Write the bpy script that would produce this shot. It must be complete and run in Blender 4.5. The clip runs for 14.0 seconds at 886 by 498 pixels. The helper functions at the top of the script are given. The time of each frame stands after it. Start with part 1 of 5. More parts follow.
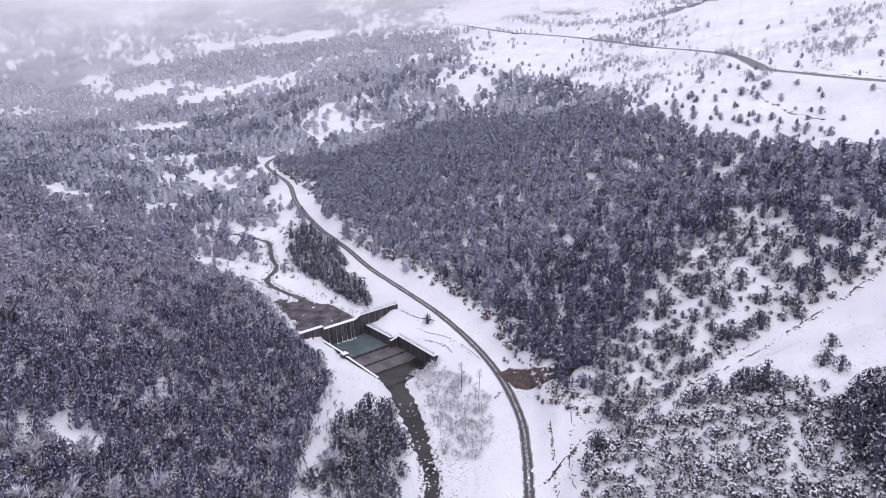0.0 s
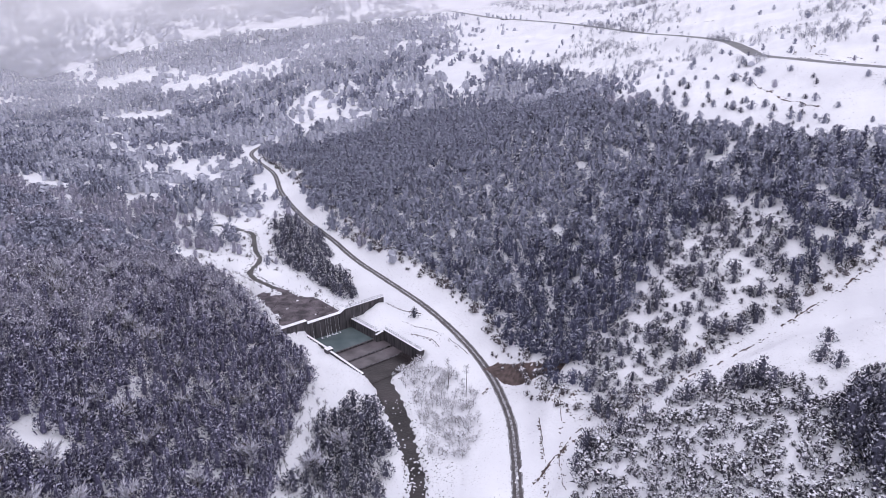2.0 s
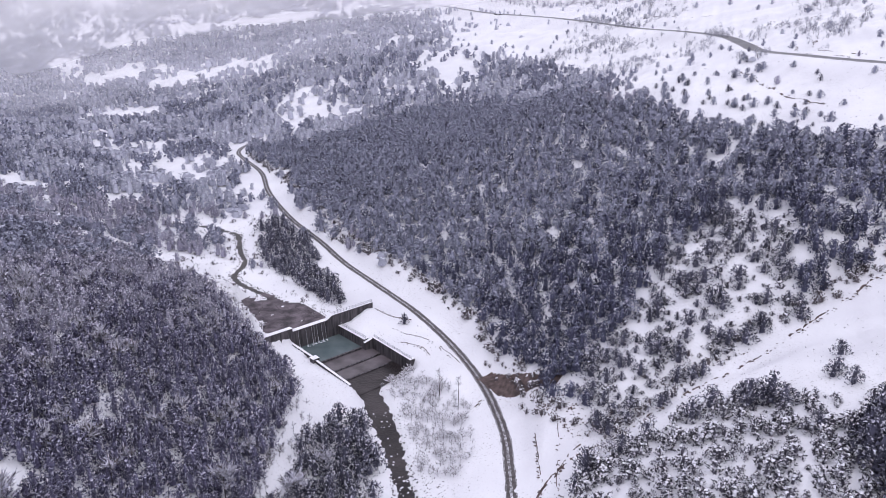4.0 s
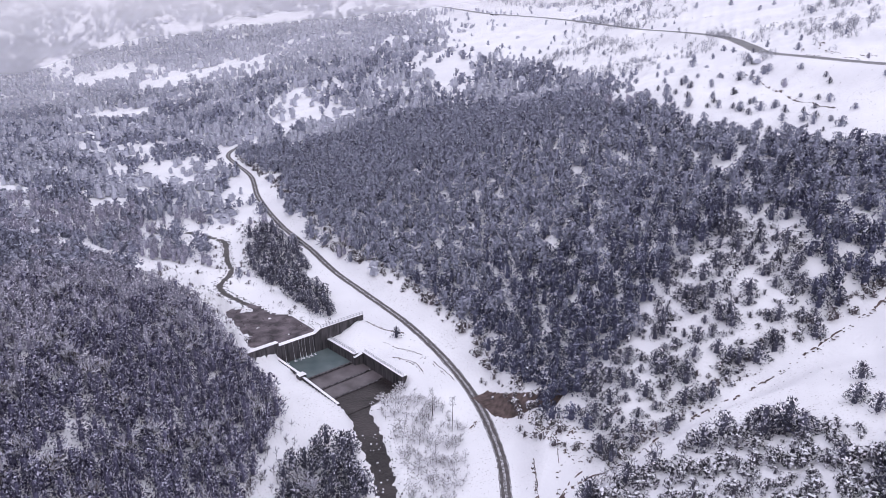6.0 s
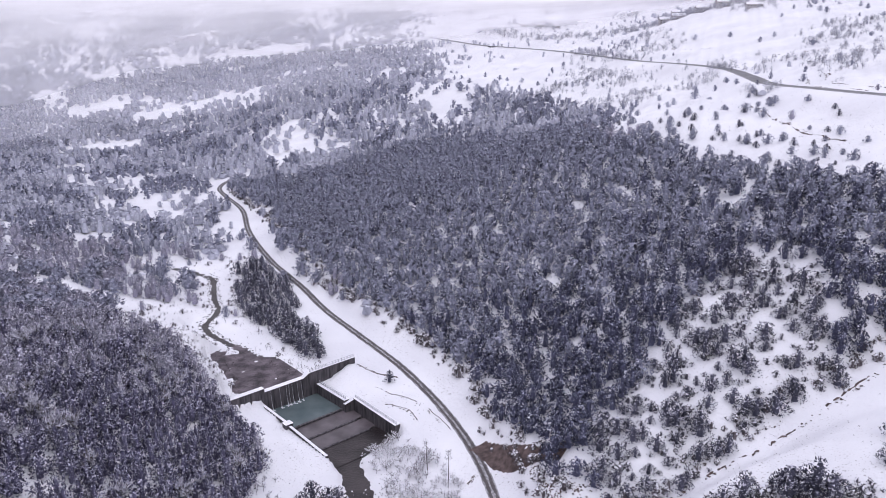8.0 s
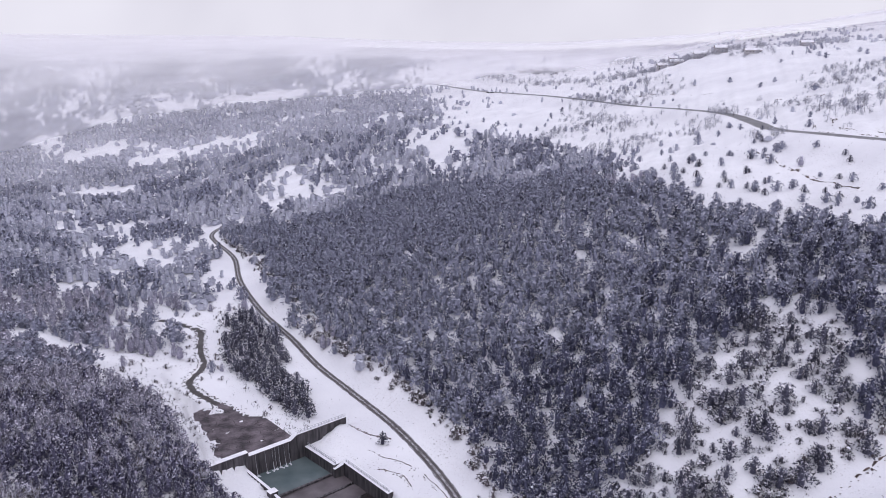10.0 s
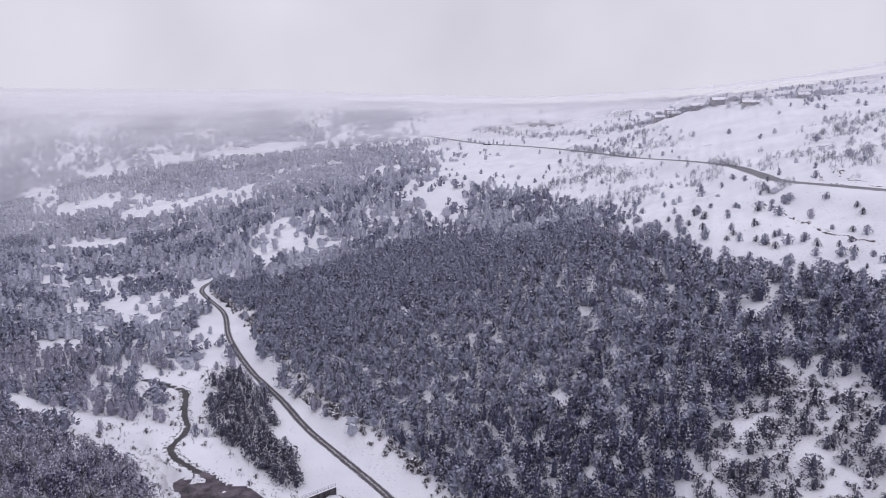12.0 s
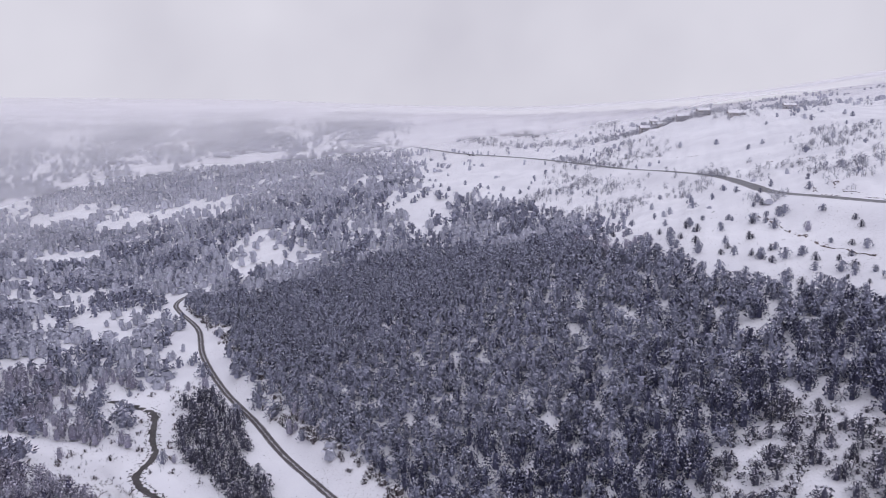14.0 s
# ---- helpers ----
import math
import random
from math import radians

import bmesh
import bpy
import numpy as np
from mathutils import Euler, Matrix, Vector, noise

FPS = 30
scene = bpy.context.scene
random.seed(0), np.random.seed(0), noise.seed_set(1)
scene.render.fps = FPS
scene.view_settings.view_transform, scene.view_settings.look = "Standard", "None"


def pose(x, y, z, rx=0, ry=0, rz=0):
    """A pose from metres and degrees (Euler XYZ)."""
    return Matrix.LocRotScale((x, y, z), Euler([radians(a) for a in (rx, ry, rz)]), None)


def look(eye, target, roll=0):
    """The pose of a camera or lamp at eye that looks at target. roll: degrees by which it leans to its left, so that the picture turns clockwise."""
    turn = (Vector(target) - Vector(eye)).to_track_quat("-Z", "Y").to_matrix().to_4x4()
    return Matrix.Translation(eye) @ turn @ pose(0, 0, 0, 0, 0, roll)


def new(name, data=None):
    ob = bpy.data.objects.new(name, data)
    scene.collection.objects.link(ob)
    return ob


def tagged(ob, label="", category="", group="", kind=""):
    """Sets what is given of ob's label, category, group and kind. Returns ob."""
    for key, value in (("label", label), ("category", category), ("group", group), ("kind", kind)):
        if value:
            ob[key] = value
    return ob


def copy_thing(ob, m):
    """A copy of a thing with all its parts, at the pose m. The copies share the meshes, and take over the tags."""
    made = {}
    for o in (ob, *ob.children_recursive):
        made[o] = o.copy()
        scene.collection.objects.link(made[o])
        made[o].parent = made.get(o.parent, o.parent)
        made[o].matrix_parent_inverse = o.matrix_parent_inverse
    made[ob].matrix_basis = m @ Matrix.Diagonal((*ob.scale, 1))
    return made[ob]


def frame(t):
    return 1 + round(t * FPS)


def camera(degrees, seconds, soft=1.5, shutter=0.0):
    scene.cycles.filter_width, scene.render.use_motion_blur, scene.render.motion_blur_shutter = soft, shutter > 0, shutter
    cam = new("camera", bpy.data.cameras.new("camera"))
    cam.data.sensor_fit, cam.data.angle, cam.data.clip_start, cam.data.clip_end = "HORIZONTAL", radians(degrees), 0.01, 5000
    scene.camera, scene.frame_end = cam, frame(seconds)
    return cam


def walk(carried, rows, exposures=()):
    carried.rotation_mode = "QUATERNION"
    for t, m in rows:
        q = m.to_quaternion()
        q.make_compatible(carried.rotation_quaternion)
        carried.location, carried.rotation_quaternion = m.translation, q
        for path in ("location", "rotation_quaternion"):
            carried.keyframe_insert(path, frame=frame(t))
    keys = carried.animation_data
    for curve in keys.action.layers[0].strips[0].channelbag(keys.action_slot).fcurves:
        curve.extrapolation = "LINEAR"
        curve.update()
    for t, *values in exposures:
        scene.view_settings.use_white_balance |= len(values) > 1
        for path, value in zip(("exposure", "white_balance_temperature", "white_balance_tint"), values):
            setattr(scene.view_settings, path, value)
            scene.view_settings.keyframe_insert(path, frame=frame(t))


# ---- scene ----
cam = camera(59.93, 14.0, 0.3)
# seconds, x, y, z, yaw, pitch, roll of the drone
PATH = [
    (0, 0.01, -0.00, 138.08, -0.008, -18.647, -0.156),
    (0.5, 0.66, 1.14, 137.83, -0.196, -18.922, -0.144),
    (1, 1.07, 3.28, 137.50, -0.403, -19.201, -0.127),
    (1.5, 1.47, 5.70, 137.20, -0.569, -19.381, -0.131),
    (2, 1.91, 8.68, 136.80, -0.717, -19.558, -0.164),
    (2.5, 2.20, 11.84, 136.47, -0.867, -19.690, -0.150),
    (3, 2.55, 15.33, 136.08, -0.987, -19.783, -0.126),
    (5.5, 4.13, 33.56, 134.40, -1.448, -19.890, 0.001),
    (6, 4.48, 37.33, 134.03, -1.497, -19.817, 0.059),
    (6.5, 4.81, 40.95, 133.59, -1.542, -19.780, 0.094),
    (7, 5.13, 44.84, 133.00, -1.573, -19.080, 0.093),
    (7.5, 5.33, 48.58, 132.61, -1.641, -18.339, 0.069),
    (8, 5.63, 52.40, 132.24, -1.671, -17.548, 0.081),
    (10.5, 7.22, 70.89, 130.89, -1.790, -13.382, 0.018),
    (11, 7.39, 74.55, 130.55, -1.856, -12.424, -0.017),
    (11.5, 7.37, 77.72, 130.09, -1.904, -11.500, 0.024),
    (12, 7.40, 81.46, 129.70, -1.960, -10.485, 0.023),
    (12.5, 7.61, 85.03, 129.35, -1.987, -10.134, 0.040),
    (13, 7.95, 88.74, 129.03, -1.995, -9.961, 0.063),
    (13.5, 8.01, 92.53, 128.87, -2.142, -9.849, 0.068),
    (14, 8.55, 96.56, 128.43, -3.150, -9.675, 0.135),
]
walk(cam, [(t, pose(x, y, z, 90 + pitch, 0, yaw) @ pose(0, 0, 0, 0, 0, roll)) for t, x, y, z, yaw, pitch, roll in PATH],
     [(0, 0.24), (6.5, 0.25), (8.5, 0.20), (11, -0.05), (14, -0.18)])

# ---- light ----
world = bpy.data.worlds.new("overcast_sky")
scene.world = world
world.use_nodes = True
wn, wl = world.node_tree.nodes, world.node_tree.links
wn.clear()
w_out, w_bg = wn.new("ShaderNodeOutputWorld"), wn.new("ShaderNodeBackground")
w_sky = wn.new("ShaderNodeTexSky")
w_sky.sky_type, w_sky.sun_disc = "NISHITA", False
w_sky.sun_elevation, w_sky.sun_rotation = radians(38), radians(200)
w_dim = wn.new("ShaderNodeVectorMath")
w_dim.operation = "SCALE"
w_dim.inputs["Scale"].default_value = 0.10
w_tc, w_sep, w_ramp = wn.new("ShaderNodeTexCoord"), wn.new("ShaderNodeSeparateXYZ"), wn.new("ShaderNodeValToRGB")
w_ramp.color_ramp.elements[0].position, w_ramp.color_ramp.elements[0].color = 0.0, (0.71, 0.69, 0.80, 1)
w_ramp.color_ramp.elements[1].position, w_ramp.color_ramp.elements[1].color = 0.75, (0.90, 0.90, 1.10, 1)
w_mid = w_ramp.color_ramp.elements.new(0.22)
w_mid.color = (0.68, 0.66, 0.77, 1)
w_noise = wn.new("ShaderNodeTexNoise")
w_noise.inputs["Scale"].default_value, w_noise.inputs["Detail"].default_value = 2.2, 4.0
w_cl = wn.new("ShaderNodeMapRange")
w_cl.inputs["To Min"].default_value, w_cl.inputs["To Max"].default_value = 0.88, 1.12
w_mul = wn.new("ShaderNodeVectorMath")
w_mul.operation = "SCALE"
w_mix = wn.new("ShaderNodeMix")
w_mix.data_type = "RGBA"
w_mix.inputs["Factor"].default_value = 0.93
wl.new(w_tc.outputs["Generated"], w_sep.inputs[0])
wl.new(w_tc.outputs["Generated"], w_noise.inputs["Vector"])
wl.new(w_sep.outputs["Z"], w_ramp.inputs[0])
wl.new(w_noise.outputs["Fac"], w_cl.inputs["Value"])
wl.new(w_ramp.outputs[0], w_mul.inputs[0])
wl.new(w_cl.outputs[0], w_mul.inputs["Scale"])
wl.new(w_sky.outputs[0], w_dim.inputs[0])
wl.new(w_dim.outputs[0], w_mix.inputs["A"])
wl.new(w_mul.outputs[0], w_mix.inputs["B"])
wl.new(w_mix.outputs["Result"], w_bg.inputs["Color"])
wl.new(w_bg.outputs[0], w_out.inputs[0])
SKY = 1.0
w_bg.inputs["Strength"].default_value = SKY

sun = new("sun", bpy.data.lights.new("sun", "SUN"))
sun.data.energy, sun.data.angle, sun.data.color = 0.55, radians(25), (1.0, 0.985, 0.97)
sun.matrix_world = look((0, 0, 400), (-0.27 * 400, 0.74 * 400, -0.2 * 400))


# ---- materials ----
def nodes_of(name):
    m = bpy.data.materials.new(name)
    m.use_nodes = True
    t = m.node_tree
    return m, t.nodes, t.links, t.nodes["Principled BSDF"]


def tinted(name, dark, light, scale, rough=0.9, bump=0.0, bump_scale=4.0, detail=5.0, island=0.0, metal=0.0, low=0.35, high=0.65, drawn=1.0):
    """A surface whose colour wanders between two tones at one scale and whose relief has another; island: how far whole pieces differ."""
    m, n, l, bsdf = nodes_of(name)
    geo = n.new("ShaderNodeNewGeometry")
    noi = n.new("ShaderNodeTexNoise")
    noi.inputs["Scale"].default_value, noi.inputs["Detail"].default_value = scale, detail
    mapped = n.new("ShaderNodeMapping")
    mapped.inputs["Scale"].default_value = (1, 1, drawn)
    l.new(geo.outputs["Position"], mapped.inputs["Vector"])
    l.new(mapped.outputs[0], noi.inputs["Vector"])
    rng_node = n.new("ShaderNodeMapRange")
    rng_node.inputs["From Min"].default_value, rng_node.inputs["From Max"].default_value = low, high
    l.new(noi.outputs["Fac"], rng_node.inputs["Value"])
    mix = n.new("ShaderNodeMix")
    mix.data_type = "RGBA"
    mix.inputs["A"].default_value, mix.inputs["B"].default_value = (*dark, 1), (*light, 1)
    l.new(rng_node.outputs[0], mix.inputs["Factor"])
    col = mix.outputs["Result"]
    if island:
        hsv = n.new("ShaderNodeHueSaturation")
        mr = n.new("ShaderNodeMapRange")
        mr.inputs["To Min"].default_value, mr.inputs["To Max"].default_value = 1 - island, 1 + island
        l.new(geo.outputs["Random Per Island"], mr.inputs["Value"])
        l.new(mr.outputs[0], hsv.inputs["Value"])
        l.new(col, hsv.inputs["Color"])
        col = hsv.outputs[0]
    l.new(col, bsdf.inputs["Base Color"])
    bsdf.inputs["Roughness"].default_value, bsdf.inputs["Metallic"].default_value = rough, metal
    if bump:
        nb, bp = n.new("ShaderNodeTexNoise"), n.new("ShaderNodeBump")
        nb.inputs["Scale"].default_value, nb.inputs["Detail"].default_value = bump_scale, 6.0
        l.new(geo.outputs["Position"], nb.inputs["Vector"])
        l.new(nb.outputs["Fac"], bp.inputs["Height"])
        bp.inputs["Strength"].default_value, bp.inputs["Distance"].default_value = 0.9, bump
        l.new(bp.outputs[0], bsdf.inputs["Normal"])
    return m


def foliage(name, dark, light, snow, cover=0.80, grain=2.0, edge=0.05, island=0.25, broad=0.15):
    """Needles or twigs whose tone wanders from tree to tree, with snow lying in flecks where the foliage faces up. cover: higher, less snow."""
    m, n, l, bsdf = nodes_of(name)
    geo = n.new("ShaderNodeNewGeometry")

    def ranged(socket, lo, hi, a=0.0, b=1.0):
        r = n.new("ShaderNodeMapRange")
        for key, v in (("From Min", lo), ("From Max", hi), ("To Min", a), ("To Max", b)):
            r.inputs[key].default_value = v
        l.new(socket, r.inputs["Value"])
        return r.outputs[0]

    def noise_at(scale, detail):
        q = n.new("ShaderNodeTexNoise")
        q.inputs["Scale"].default_value, q.inputs["Detail"].default_value = scale, detail
        l.new(geo.outputs["Position"], q.inputs["Vector"])
        return q.outputs["Fac"]

    tone = n.new("ShaderNodeMix")
    tone.data_type = "RGBA"
    tone.inputs["A"].default_value, tone.inputs["B"].default_value = (*dark, 1), (*light, 1)
    l.new(ranged(noise_at(broad, 4), 0.34, 0.66), tone.inputs["Factor"])
    hsv = n.new("ShaderNodeHueSaturation")
    l.new(ranged(geo.outputs["Random Per Island"], 0, 1, 1 - island, 1 + island), hsv.inputs["Value"])
    l.new(tone.outputs["Result"], hsv.inputs["Color"])
    up, lie = n.new("ShaderNodeSeparateXYZ"), n.new("ShaderNodeMath")
    l.new(geo.outputs["Normal"], up.inputs[0])
    lie.operation = "MULTIPLY_ADD"
    l.new(up.outputs["Z"], lie.inputs[0])
    lie.inputs[1].default_value = 0.5
    l.new(noise_at(grain, 3), lie.inputs[2])
    white = n.new("ShaderNodeMix")
    white.data_type = "RGBA"
    white.inputs["B"].default_value = (*snow, 1)
    l.new(ranged(lie.outputs[0], cover - edge, cover + edge), white.inputs["Factor"])
    l.new(hsv.outputs[0], white.inputs["A"])
    l.new(white.outputs["Result"], bsdf.inputs["Base Color"])
    bsdf.inputs["Roughness"].default_value = 0.88
    return m


def snow_ground():
    """Snow cover with wind ripples, thin places where brown grass and soil show through, and litter."""
    m, n, l, bsdf = nodes_of("snow_cover")
    geo = n.new("ShaderNodeNewGeometry")

    def noise_node(scale, detail, lo, hi, a=0.0, b=1.0):
        q, r = n.new("ShaderNodeTexNoise"), n.new("ShaderNodeMapRange")
        q.inputs["Scale"].default_value, q.inputs["Detail"].default_value = scale, detail
        l.new(geo.outputs["Position"], q.inputs["Vector"])
        r.inputs["From Min"].default_value, r.inputs["From Max"].default_value = lo, hi
        r.inputs["To Min"].default_value, r.inputs["To Max"].default_value = a, b
        l.new(q.outputs["Fac"], r.inputs["Value"])
        return r.outputs[0], q.outputs["Fac"]

    def mixed(fac, a, b):
        q = n.new("ShaderNodeMix")
        q.data_type = "RGBA"
        l.new(fac, q.inputs["Factor"])
        for key, v in (("A", a), ("B", b)):
            if isinstance(v, tuple):
                q.inputs[key].default_value = (*v, 1)
            else:
                l.new(v, q.inputs[key])
        return q.outputs["Result"]

    tone, _ = noise_node(0.03, 4, 0.3, 0.7)
    snow = mixed(tone, (0.72, 0.71, 0.75), (0.85, 0.84, 0.87))
    fine, _ = noise_node(1.6, 8, 0.60, 0.74)
    broad, _ = noise_node(0.045, 3, 0.46, 0.62)
    both = n.new("ShaderNodeMath")
    both.operation = "MULTIPLY"
    l.new(fine, both.inputs[0])
    l.new(broad, both.inputs[1])
    thin = mixed(both.outputs[0], snow, (0.16, 0.13, 0.12))
    l.new(thin, bsdf.inputs["Base Color"])
    bsdf.inputs["Roughness"].default_value = 0.75
    _, relief = noise_node(0.8, 8, 0, 1)
    bp = n.new("ShaderNodeBump")
    bp.inputs["Strength"].default_value, bp.inputs["Distance"].default_value = 0.7, 0.5
    l.new(relief, bp.inputs["Height"])
    l.new(bp.outputs[0], bsdf.inputs["Normal"])
    return m


SNOW_GROUND = snow_ground()
SNOW = tinted("fresh_snow", (0.80, 0.79, 0.83), (0.90, 0.89, 0.93), 0.5, 0.7, 0.12, 2.0)
# The haze's blue lift is put into these three needle tones.
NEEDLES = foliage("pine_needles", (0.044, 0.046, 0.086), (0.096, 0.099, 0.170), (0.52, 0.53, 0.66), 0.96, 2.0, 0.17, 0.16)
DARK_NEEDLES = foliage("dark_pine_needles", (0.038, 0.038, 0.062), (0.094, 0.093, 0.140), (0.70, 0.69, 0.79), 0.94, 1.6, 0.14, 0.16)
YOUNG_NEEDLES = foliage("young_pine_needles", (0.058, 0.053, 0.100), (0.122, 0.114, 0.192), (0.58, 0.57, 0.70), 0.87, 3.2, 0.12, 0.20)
# Needle tone paled to imitate haze as well as frost.
HAZY_FROST_NEEDLES = foliage("hazy_frost_needles", (0.170, 0.175, 0.248), (0.295, 0.300, 0.398), (0.56, 0.57, 0.67), 0.90, 1.5, 0.22, 0.10)
LADEN = foliage("snow_laden_branches", (0.050, 0.046, 0.064), (0.115, 0.106, 0.138), (0.84, 0.83, 0.90), 0.79, 0.7, 0.08, 0.15)
BROWN_SCRUB = foliage("brown_snowy_scrub", (0.070, 0.057, 0.066), (0.165, 0.140, 0.155), (0.84, 0.83, 0.90), 0.86, 1.1, 0.06)
VIOLET_TWIGS = foliage("frosted_violet_twigs", (0.190, 0.176, 0.240), (0.380, 0.362, 0.455), (0.78, 0.77, 0.87), 0.86, 2.0, 0.14, 0.18)
# Hoar frost tone with the haze of distance painted in.
HAZY_HOAR_WOODS = foliage("hazy_hoar_woods", (0.310, 0.316, 0.395), (0.500, 0.503, 0.590), (0.78, 0.78, 0.86), 0.88, 0.9, 0.18, 0.10, 0.03)
RIME = tinted("snowy_needles", (0.42, 0.42, 0.50), (0.76, 0.76, 0.84), 0.9, 0.8, island=0.2)
TWIGS = tinted("bare_twigs", (0.060, 0.050, 0.052), (0.14, 0.12, 0.125), 0.5, 0.9, island=0.4)
FROST = tinted("frosted_twigs", (0.38, 0.37, 0.43), (0.70, 0.69, 0.77), 0.3, 0.9, island=0.35)
# Stem tone of the distant trees, haze painted in with the hoar.
HAZY_HOAR = tinted("hazy_hoar_wood", (0.27, 0.272, 0.345), (0.52, 0.52, 0.61), 0.02, 0.9, island=0.25)
BARK = tinted("dark_bark", (0.035, 0.030, 0.030), (0.085, 0.075, 0.072), 3.0, 0.95, 0.03, 6.0)
MUD = tinted("muddy_gravel", (0.050, 0.043, 0.044), (0.115, 0.10, 0.105), 0.8, 0.75, 0.05, 5.0)
SLUSH = tinted("grey_slush", (0.13, 0.12, 0.125), (0.50, 0.49, 0.52), 1.1, 0.7, 0.05, 4.0, low=0.42, high=0.62)
SOIL = tinted("bare_earth", (0.055, 0.037, 0.036), (0.140, 0.098, 0.092), 0.5, 0.9, 0.2, 1.5)
ASPHALT = tinted("wet_asphalt", (0.10, 0.095, 0.105), (0.17, 0.165, 0.18), 0.2, 0.6, 0.01, 4.0)
CONCRETE = tinted("stained_concrete", (0.026, 0.023, 0.028), (0.100, 0.090, 0.098), 1.1, 0.8, 0.04, 3.0, island=0.1, drawn=0.12)
STEEL = tinted("galvanised_steel", (0.28, 0.28, 0.31), (0.42, 0.42, 0.46), 1.5, 0.5, metal=0.4)
STONE = tinted("wet_stone", (0.04, 0.037, 0.04), (0.13, 0.12, 0.125), 1.2, 0.8, 0.05, 5.0, island=0.3)
# House wall tones are paled to imitate the haze in front of them.
PLASTER = tinted("weathered_plaster", (0.32, 0.30, 0.31), (0.46, 0.43, 0.44), 0.4, 0.9, 0.01, 5.0)
BRICKWORK = tinted("grey_block_wall", (0.28, 0.26, 0.27), (0.40, 0.37, 0.39), 0.6, 0.9)
TILES = tinted("dark_roof_tiles", (0.10, 0.06, 0.055), (0.17, 0.11, 0.10), 0.8, 0.85)
GLASS_DARK = tinted("dark_window_glass", (0.02, 0.02, 0.025), (0.04, 0.04, 0.05), 1.0, 0.1)


def water(name, dark, light, rough, ripple, scale):
    m = tinted(name, dark, light, 0.12, rough, ripple, scale)
    m.node_tree.nodes["Principled BSDF"].inputs["IOR"].default_value = 1.33
    return m


STREAM = water("stream_water", (0.016, 0.012, 0.013), (0.052, 0.042, 0.044), 0.34, 0.20, 1.3)
POOL = water("green_pool_water", (0.090, 0.118, 0.124), (0.135, 0.165, 0.172), 0.20, 0.02, 1.2)
SHALLOW = water("shallow_water", (0.075, 0.062, 0.068), (0.145, 0.125, 0.135), 0.25, 0.03, 1.5)
SILT_MUD = tinted("dark_silt", (0.030, 0.022, 0.028), (0.150, 0.120, 0.138), 0.22, 0.7, 0.35, 1.1, 9.0)
FOAM = tinted("falling_water", (0.55, 0.56, 0.60), (0.80, 0.80, 0.84), 2.0, 0.5, 0.05, 4.0)

# ---- the lie of the land ----
# hills and hollows, each: across, along, half-widths, height, in a plan whose scale widens with distance
LAND_BASE = (9.73, 3.56, 20.81, 37.93)
HILLS = [
    (0.480, 3.150, 0.090, 0.160, 15.00),
    (-1.159, 3.344, 0.209, 0.773, -83.78),
    (1.036, 3.970, 0.182, 1.200, 44.44),
    (-0.340, 3.720, 0.237, 0.296, -44.47),
    (0.458, 1.509, 0.149, 0.086, -15.10),
    (-0.365, 2.871, 0.178, 0.376, -51.06),
    (-0.722, 3.204, 0.192, 0.578, -89.84),
    (-0.307, 0.729, 0.508, 0.308, -33.33),
    (0.750, 4.498, 0.384, 0.752, 24.00),
    (-0.026, 1.595, 0.208, 0.836, -49.90),
    (-0.348, 2.159, 0.244, 0.244, -36.72),
    (0.638, 2.154, 0.206, 0.369, 29.49),
    (0.118, 2.199, 0.200, 0.164, 28.46),
    (-0.444, 0.870, 0.398, 0.276, 43.13),
    (0.641, 3.180, 0.170, 0.396, 35.72),
]


def plan(x, y):
    u = np.clip(x / np.maximum(y * 0.55 + 170, 120), -1.25, 1.25)
    return u, 1.6 * np.log((np.clip(y, 0, 2600) + 150) / 150)


def hills(x, y):
    u, v = plan(x, y)
    z = LAND_BASE[0] + LAND_BASE[1] * u + LAND_BASE[2] * v + LAND_BASE[3] * u * u
    for a, b, c, d, h in HILLS:
        z = z + h * np.exp(-0.5 * (((u - a) / c) ** 2 + ((v - b) / d) ** 2))
    # the far valley side and the hill behind the village climb into the fog
    t = np.clip((y - 1080) / 570, 0, 1)
    left = 1 - np.clip((u + 0.25) / 0.5, 0, 1)
    return z + t * t * (3 - 2 * t) * (30 * left + 20)


def smooth_line(points, step=1.5):
    """A soft curve through a few points, resampled evenly."""
    p = np.array(points, float)
    q = np.vstack([2 * p[0] - p[1], p, 2 * p[-1] - p[-2]])
    out = []
    for i in range(len(p) - 1):
        a, b, c, d = q[i : i + 4]
        n = max(2, int(np.linalg.norm((c - b)[:2]) / step))
        for s in np.arange(n) / n:
            out.append(0.5 * (2 * b + (c - a) * s + (2 * a - 5 * b + 4 * c - d) * s**2 + (3 * b - a - 3 * c + d) * s**3))
    out.append(p[-1])
    return np.array(out)


TRACK = smooth_line([(20, 120, -5), (23, 165, -4.6), (25.5, 192, -4.4), (27, 216, -4.4), (27, 238, -4.5), (22, 268, -4.6), (12, 298, -4.5), (-3, 329, -4), (-23, 360, -3), (-39, 385, -2.4),
                     (-55, 416, -1.8), (-77, 454, -0.5), (-98, 500, 2), (-112, 545, 4.2), (-131, 576, 7), (-138, 592, 8), (-137, 606, 9.2), (-128, 622, 11)])
RIVER_UP = smooth_line([(-128, 447, -2.6), (-114, 440, -3), (-103, 431, -3.3), (-96, 406, -3.5), (-89.5, 388, -3.5), (-91, 371, -3.6), (-84, 359, -3.6), (-71, 347, -3.7), (-58, 332, -3.8), (-46, 315, -3.8)])
